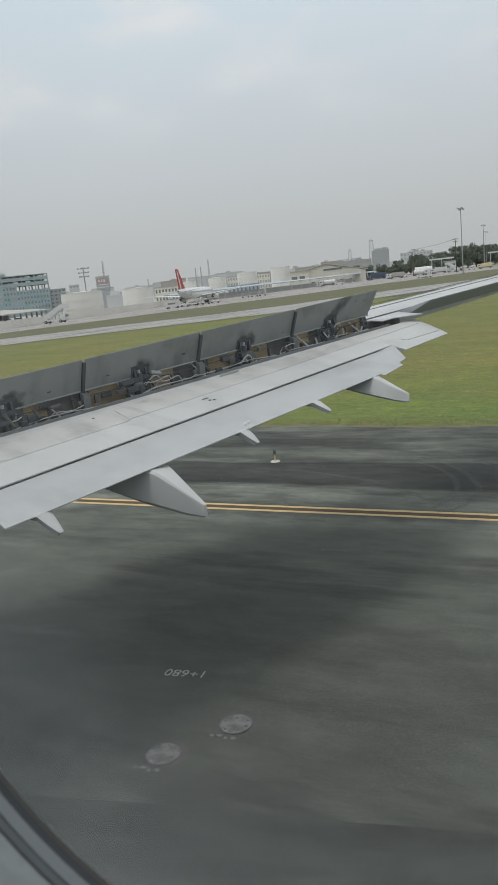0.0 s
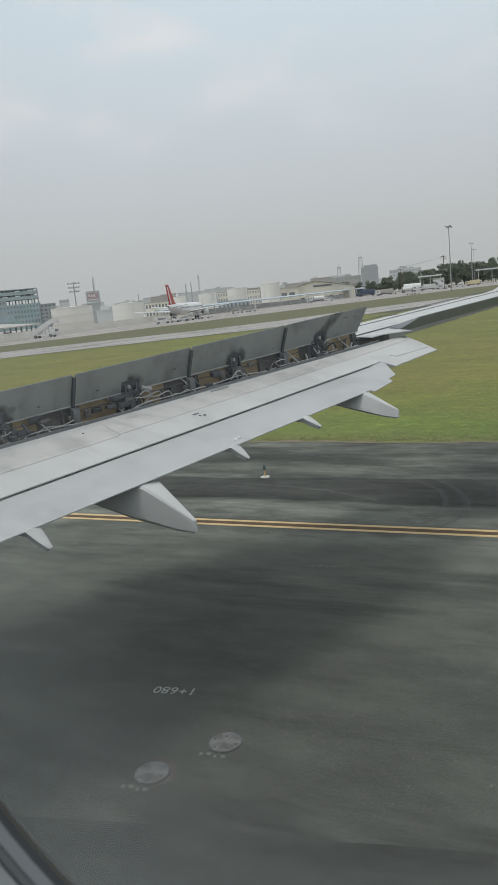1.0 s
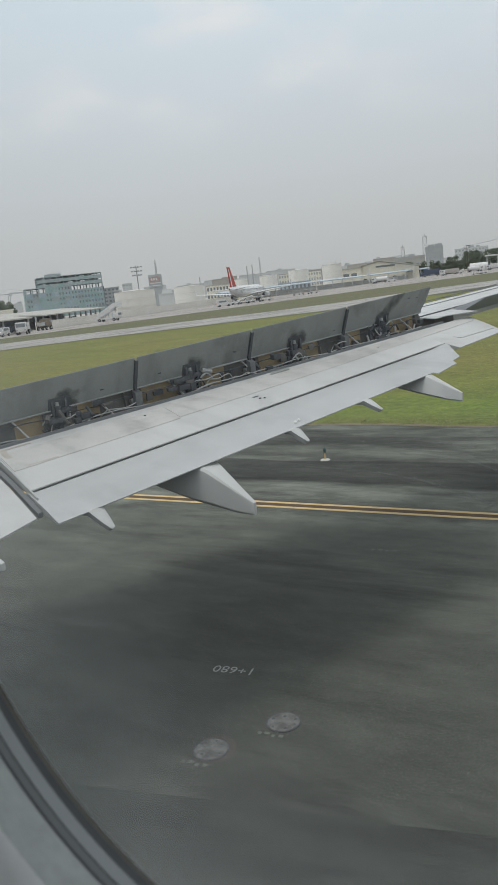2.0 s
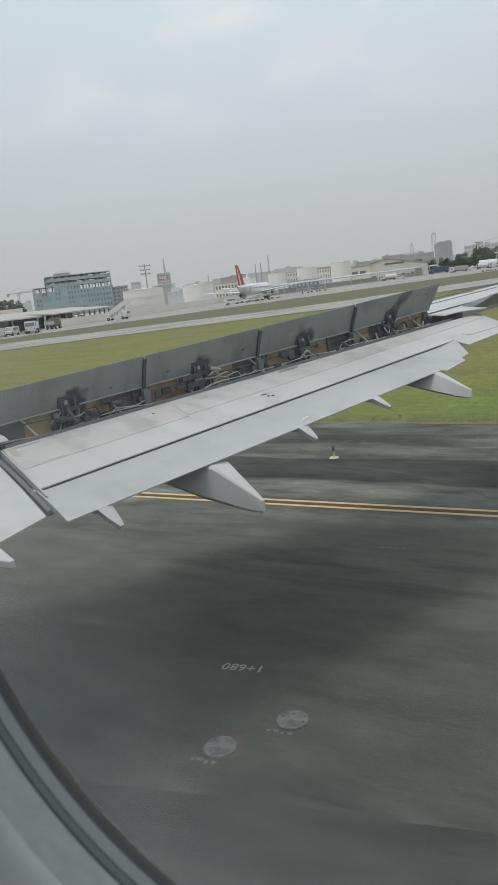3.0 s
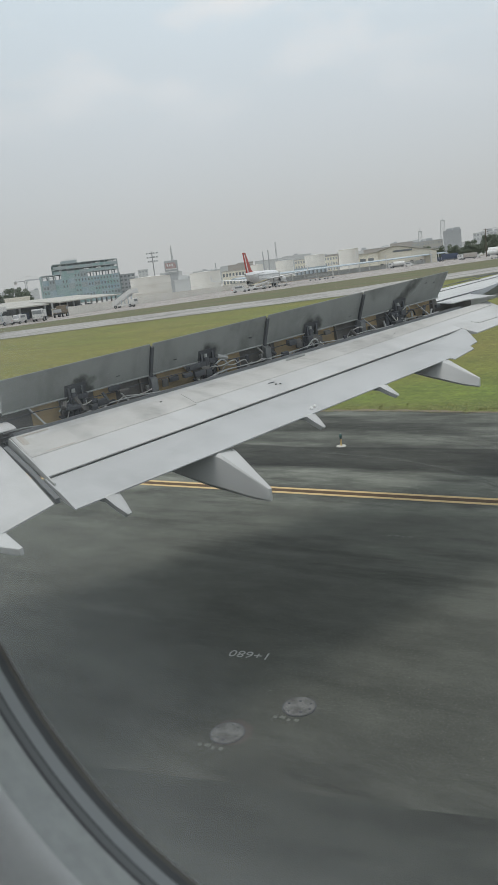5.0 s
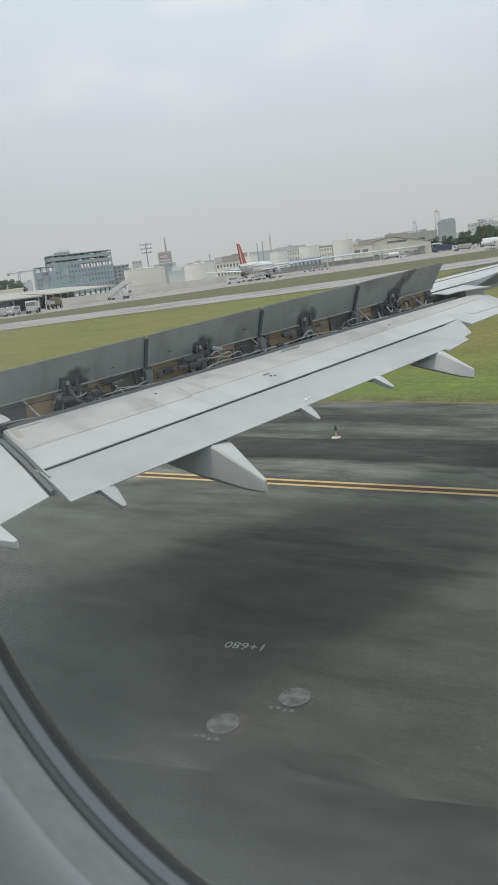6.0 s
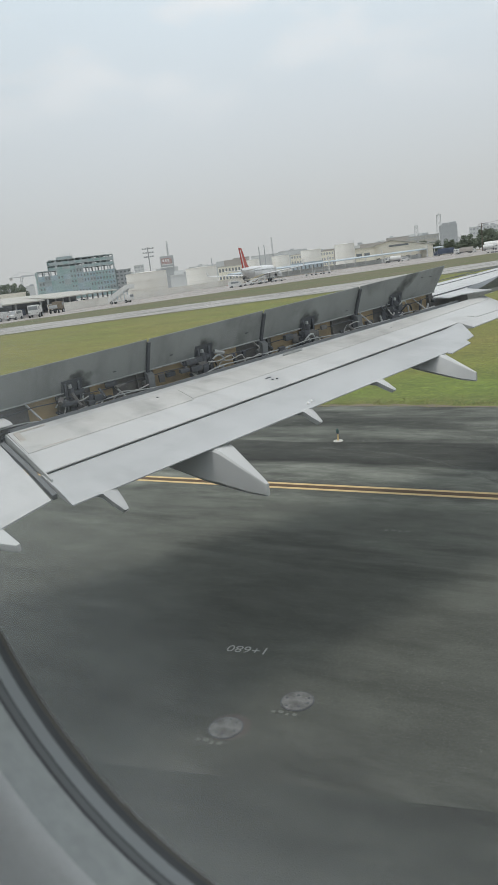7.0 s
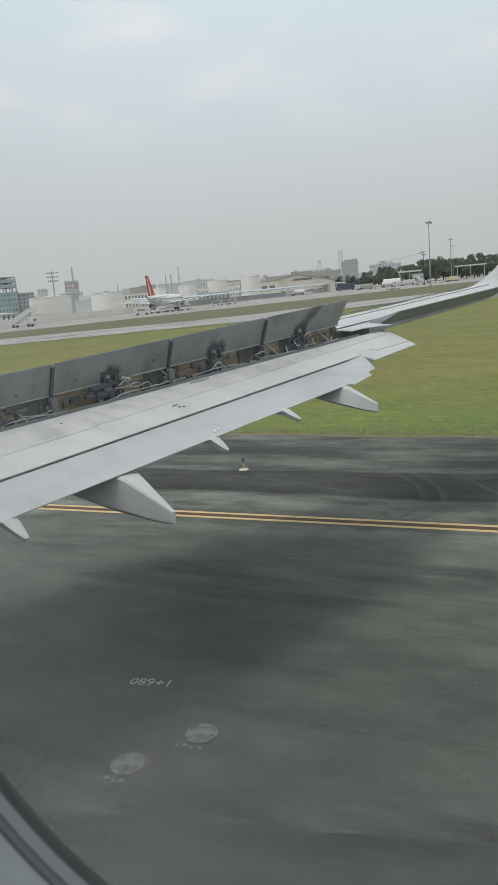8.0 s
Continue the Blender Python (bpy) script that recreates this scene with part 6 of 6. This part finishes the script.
cart(29.3, 286, 8, "grey baggage cart standing on the taxiway")
cart(28.7, 287, -4, "grey baggage cart standing on the taxiway")
truck(24.0, 392, 8.0, 3.2, 180, M_CARW, "white refuelling truck at the verge", load="tank")
van(23.1, 388, 0, M_CARW, "white pickup at the verge")
truck(20.4, 430, 11.0, 3.8, 180, M_NAVY, "navy blue cargo truck")
truck(19.1, 425, 9.0, 3.6, 176, M_NAVY, "navy blue truck with a white cab", load="tank")
van(18.4, 420, 4, M_CARW, "white van beside navy trucks")
truck(17.2, 430, 8.0, 3.2, 8, M_CARW, "white refuelling truck on the apron", load="tank")
truck(15.9, 440, 9.0, 3.2, 184, M_CARW, "white and grey service truck on the apron")
van(15.0, 445, 186, M_CARW, "white van on the apron")
van(14.5, 446, 2, M_SOIL, "brown van on the apron")
van(45.8, 300, 90, M_CARW, "white car behind the wall")
van(45.2, 302, 80, M_CARW, "white car behind the wall")


def canopy(az, d, w, h, label):
    t = thing("shelter", label, "shelter")
    part("roof", box((0, 0, h), (w, 6, 0.4), bevel=0.05), M_PALE, t)
    for x in (-w * 0.42, 0, w * 0.42):
        part("post", cyl((x, 0, 0), (x, 0, h), 0.2, seg=8), M_PALE, t)
    part("fascia", box((0, -3.0, h), (w, 0.15, 0.8)), M_CARW, t)
    return put(t, az, d)


canopy(16.3, 470, 14, 8.0, "pale flat shelter roof on posts")
block(17.1, 15.3, 520, 0.18, 8, M_PALE, "low white shed under the trees", 1, 5, roof=M_ROOF)
canopy(12.0, 520, 20, 9.0, "long pale shelter in front of trees")


def tent(az, d, w, h):
    """White fabric shed with a curved roof and a dark door."""
    t = thing("fabric_shed", "white fabric shed with a curved roof", "shed")
    arc = [Vector((0, -w / 4, 0)), *[Vector((0, -w / 4 * math.cos(a), h * 0.55 + h * 0.45 * math.sin(a))) for a in np.linspace(0, math.pi, 9)], Vector((0, w / 4, 0))]
    part("cover", loft([[p + Vector((x, 0, 0)) for p in arc] for x in (-w / 2, w / 2)]), M_CARW, t)
    for k in range(4):
        part("rib", box((-w / 2 + w * (k + 0.5) / 4, -w / 4 - 0.05, h * 0.27), (0.25, 0.2, h * 0.54)), M_GREY, t)
    part("door", box((0, -w / 4 - 0.06, h * 0.2), (w * 0.16, 0.15, h * 0.4)), M_SHADE, t)
    return put(t, az, d)


def post_fence(az0, az1, d, n):
    """Row of short white posts with two rails at the apron's edge."""
    f = thing("post_fence", "low fence of white posts along the apron", "fence")
    for k in range(n):
        p = far(az0 + (az1 - az0) * k / (n - 1), d)
        part("post", box(p + Vector((0, 0, 0.6)), (0.55, 0.4, 1.2)), M_CARW, f)
    for z in (0.5, 0.95):
        part("rail", tube([far(az0 + (az1 - az0) * k / 12, d, z) for k in range(13)], 0.06, 5), M_POLE, f)


tent(17.6, 462, 10, 4.6)
post_fence(12.2, 6.0, 470, 34)
stair_truck(14.9, 432, 150, "white boarding stairs beside the light mast", 4.2)
van(13.6, 440, 176, M_CARW, "white van on the far apron")
truck(12.7, 445, 8.0, 3.0, 180, M_YELLV, "yellow and white service truck on the apron")
truck(18.95, 405, 9.0, 3.0, 178, M_BROWNROOF, "brown tipper truck with a white cab", load="box")
for az, k in ((16.95, 0), (16.7, 1), (16.45, 2)):
    cart(az, 318, 4 * k - 3, "grey baggage cart standing at the verge")


def utility_pole(az, d, h):
    t = thing("utility_pole", "timber utility pole with crossarms", "pole", group="utility poles on the far side")
    part("pole", cyl((0, 0, 0), (0, 0, h), 0.25, 0.16, 8), M_BARK, t)
    for z in (h - 0.6, h - 1.8):
        a = part("crossarm", box((0, 0, z), (3.0, 0.16, 0.2)), M_BARK, t)
        for x in (-1.3, -0.5, 0.5, 1.3):
            part("insulator", cyl((x, 0, z + 0.1), (x, 0, z + 0.4), 0.09, seg=6), M_PALE, a)
    return put(t, az, d)


utility_pole(17.7, 420, 14.5)
utility_pole(14.6, 400, 17.0)
bm = bmesh.new()
p, q = far(17.7, 420, 14.0), far(14.6, 400, 16.4)
tube([p.lerp(q, u) - Vector((0, 0, 4 * 0.5 * u * (1 - u))) for u in np.linspace(0, 1, 14)], 0.06, 4, bm)
tagged(part("overhead_cable", bm, M_RUBBER), "sagging overhead cable between poles", "cable")


def tower_crane(az, d, h, turn):
    """Distant tower crane: lattice mast, jib, counter-jib with ballast, cab."""
    t = thing("tower_crane", "distant grey tower crane over the skyline", "crane")
    mast = bmesh.new()
    for sx, sy in ((-0.8, -0.8), (0.8, -0.8), (0.8, 0.8), (-0.8, 0.8)):
        cyl((sx, sy, 0), (sx, sy, h), 0.16, seg=5, bm=mast)
    for k in range(int(h / 3)):
        sgn = 1 if k % 2 else -1
        cyl((-0.8 * sgn, -0.8, 3 * k), (0.8 * sgn, -0.8, 3 * k + 3), 0.10, seg=4, bm=mast)
        cyl((-0.8, 0.8 * sgn, 3 * k), (-0.8, -0.8 * sgn, 3 * k + 3), 0.10, seg=4, bm=mast)
    part("mast", mast, M_GREY, t)
    part("jib", loft([[Vector((x, -0.6, h)), Vector((x, 0.6, h)), Vector((x, 0, h + z))] for x, z in ((0, 1.6), (15, 1.3), (30, 0.6))]), M_GREY, t)
    part("counter_jib", loft([[Vector((x, -0.6, h)), Vector((x, 0.6, h)), Vector((x, 0.6, h + 0.6)), Vector((x, -0.6, h + 0.6))] for x in (-11, 0)]), M_GREY, t)
    part("ballast", box((-9.5, 0, h - 0.9), (2.4, 1.4, 2.0)), M_CONC, t)
    part("cab", box((1.4, -1.2, h - 1.0), (1.6, 1.4, 1.9), bevel=0.1), M_PALE, t)
    part("tie_bar", tube([Vector((-10, 0, h + 0.6)), Vector((0, 0, h + 5)), Vector((20, 0, h + 1.2))], 0.12, 4), M_GREY, t)
    return put(t, az, d, turn)


tower_crane(51.9, 760, 24, 10)


# ---------------------------------------------------------------- trees
def tree(seed, h, spread):
    r_ = random.Random(seed)
    t = thing("tree", "broad dark green tree on the far side", "tree", group="trees on the far side")
    trunk = bmesh.new()
    tube([Vector((0, 0, 0)), Vector((0.1, 0.05, h * 0.2)), Vector((0.15, 0, h * 0.42))], 0.28, 7, trunk)
    tips = []
    for k in range(7):
        a = math.tau * k / 7 + r_.uniform(-0.3, 0.3)
        e = Vector((math.cos(a) * spread * r_.uniform(0.35, 0.75), math.sin(a) * spread * r_.uniform(0.35, 0.75), h * r_.uniform(0.4, 0.85)))
        tube([Vector((0.12, 0, h * 0.25)), e * 0.55 + Vector((0, 0, h * 0.12)), e], 0.11, 5, trunk)
        tips.append(e)
    part("trunk", trunk, M_BARK, t)
    co, fa = [], []
    clumps = [(p, r_.uniform(0.28, 0.42) * spread) for p in tips] + [(Vector((r_.uniform(-0.5, 0.5) * spread, r_.uniform(-0.5, 0.5) * spread, h * r_.uniform(0.25, 0.95))), r_.uniform(0.22, 0.36) * spread) for _ in range(14)]
    for c, rad in clumps:
        for _ in range(110):
            v = Vector((r_.gauss(0, 1), r_.gauss(0, 1), r_.gauss(0, 0.8))).normalized() * rad * r_.uniform(0.55, 1.05)
            p_ = c + v
            n1 = Vector((r_.uniform(-1, 1), r_.uniform(-1, 1), r_.uniform(-1, 1))).normalized()
            u = n1.orthogonal().normalized() * r_.uniform(0.4, 0.85)
            w = n1.cross(u).normalized() * r_.uniform(0.4, 0.85)
            k = len(co)
            co += [p_ - u, p_ + w * 0.7, p_ + u, p_ - w * 0.7]
            fa.append((k, k + 1, k + 2, k + 3))
    me = bpy.data.meshes.new("crown")
    me.from_pydata(co, [], fa)
    me.materials.append(M_LEAF)
    cr_ = new("crown", me)
    cr_.parent = t
    return t


kinds = [local(tree(21, 15.0, 8.0)), local(tree(22, 12.5, 7.5)), local(tree(23, 17.0, 8.5))]
spots = []
r_ = random.Random(8)
az = 20.6
while az > 3.0:
    spots.append((az, r_.uniform(520, 600)))
    az -= r_.uniform(0.35, 0.65)
az = 19.0
while az > 3.0:
    spots.append((az, r_.uniform(610, 680)))
    az -= r_.uniform(0.5, 0.8)
spots += [(54.4, 560), (53.6, 575), (52.9, 560), (52.2, 580), (24.2, 520), (22.6, 520), (21.6, 500), (22.0, 525)]
first = []
for k, (az, d) in enumerate(spots):
    sc = 0.62 if 18.3 < az < 30 else 0.8 if 16 < az < 30 else 0.95
    m = Matrix.Translation(far(az, d)) @ Matrix.Rotation(r_.uniform(0, 6.28), 4, "Z") @ Matrix.Diagonal((sc, sc, sc * r_.uniform(0.85, 1.05), 1))
    if k < 3:
        first.append(m)
    else:
        copy_thing(kinds[k % 3], m)
for ob, m in zip(kinds, first):
    ob.matrix_basis = m

# ---------------------------------------------------------------- small things on the runway
lite = thing("edge_light", "small runway edge light on a white base", "light")
part("base", cyl((0, 0, 0), (0, 0, 0.02), 0.125, 0.11, 20), M_BAR, lite)
part("stem", cyl((0, 0, 0.02), (0, 0, 0.19), 0.022, 0.020, 10), M_YELL, lite, "yellow stem")
part("collar", cyl((0, 0, 0.19), (0, 0, 0.22), 0.040, 0.036, 12), M_DARK, lite)
part("lens", loft([[Vector((r * math.cos(a), r * math.sin(a), z)) for a in np.linspace(0, math.tau, 12, endpoint=False)] for r, z in ((0.032, 0.22), (0.034, 0.27), (0.026, 0.31), (0.010, 0.325))]), M_TEAL, lite, "dark green glass lens")
local(lite).matrix_basis = Matrix.Translation((-9.11, 15.86, 0.002))


def stencil(x, y, rz, k_=1.0, paint=None):
    """Faded stencil too worn to read: a row of plain bars."""
    t = thing("stencil_mark", "small worn white stencil on asphalt", "marking")
    for k, w in enumerate((0.10, 0.14, 0.08, 0.12)):
        part("paint_bar", box(((-0.2 + k * 0.13) * k_, 0.02 * (k % 2), 0.003), (w * 0.7 * k_, 0.07 * k_, 0.003)), paint or M_WORN, t)
    local(t).matrix_basis = Matrix.Translation((x, y, 0.002)) @ Matrix.Rotation(rz, 4, "Z")


def chainage(x, y, rz, size):
    """White stencilled chainage number on the asphalt, read from the other side."""
    cu = bpy.data.curves.new("chainage_number", "FONT")
    cu.body, cu.size, cu.extrude, cu.align_x, cu.resolution_u = "1+680", size, 0.001, "CENTER", 3
    src = bpy.data.objects.new("chainage_number", cu)
    scene.collection.objects.link(src)
    bpy.context.view_layer.update()
    me = bpy.data.meshes.new_from_object(src)
    bpy.data.objects.remove(src)
    bpy.data.curves.remove(cu)
    me.materials.clear()
    me.materials.append(M_CHAIN)
    ob = tagged(new("chainage_number", me), "small worn white number stencilled on asphalt", "marking")
    ob.matrix_basis = Matrix.Translation((x, y, 0.004)) @ Matrix.Rotation(rz, 4, "Z")


chainage(-5.16, 6.40, radians(180) + 0.24, 0.21)
stencil(-5.1, 10.5, SKEW, 0.9)
stencil(-4.04, 5.41, SKEW, 0.6)
stencil(-4.46, 4.70, SKEW, 0.6)
rp_ = random.Random(3)
for x, y, rusty in ((-4.44, 4.96, True), (-4.03, 5.66, False)):
    t = thing("pit_cover", "round worn metal cover with a rusty surround" if rusty else "round worn metal cover in a dark rim", "cover", group="pit covers in the asphalt")
    if rusty:
        bm = bmesh.new()
        bm.faces.new([bm.verts.new(((0.215 + 0.035 * noise.noise((k * 0.7, 4, 0))) * math.cos(math.tau * k / 28) + 0.03, (0.215 + 0.035 * noise.noise((k * 0.7, 9, 0))) * math.sin(math.tau * k / 28) + 0.03, 0.001)) for k in range(28)])
        part("surround", bm, M_RUST, t, "rusty stained surround")
    part("rim", cyl((0, 0, 0.001), (0, 0, 0.005), 0.180, seg=32), M_DARK, t, "dark rim")
    lid = part("lid", cyl((0, 0, 0.004), (0, 0, 0.010), 0.168, 0.164, seg=32), M_LID, t)
    for k in range(6):
        a, q = math.tau * k / 6 + rp_.uniform(-0.3, 0.3), rp_.uniform(0.09, 0.14)
        part("bolt", cyl((q * math.cos(a), q * math.sin(a), 0.009), (q * math.cos(a), q * math.sin(a), 0.013), rp_.uniform(0.009, 0.018), seg=8), M_DARK, lid)
    local(t).matrix_basis = Matrix.Translation((x, y, 0.002))
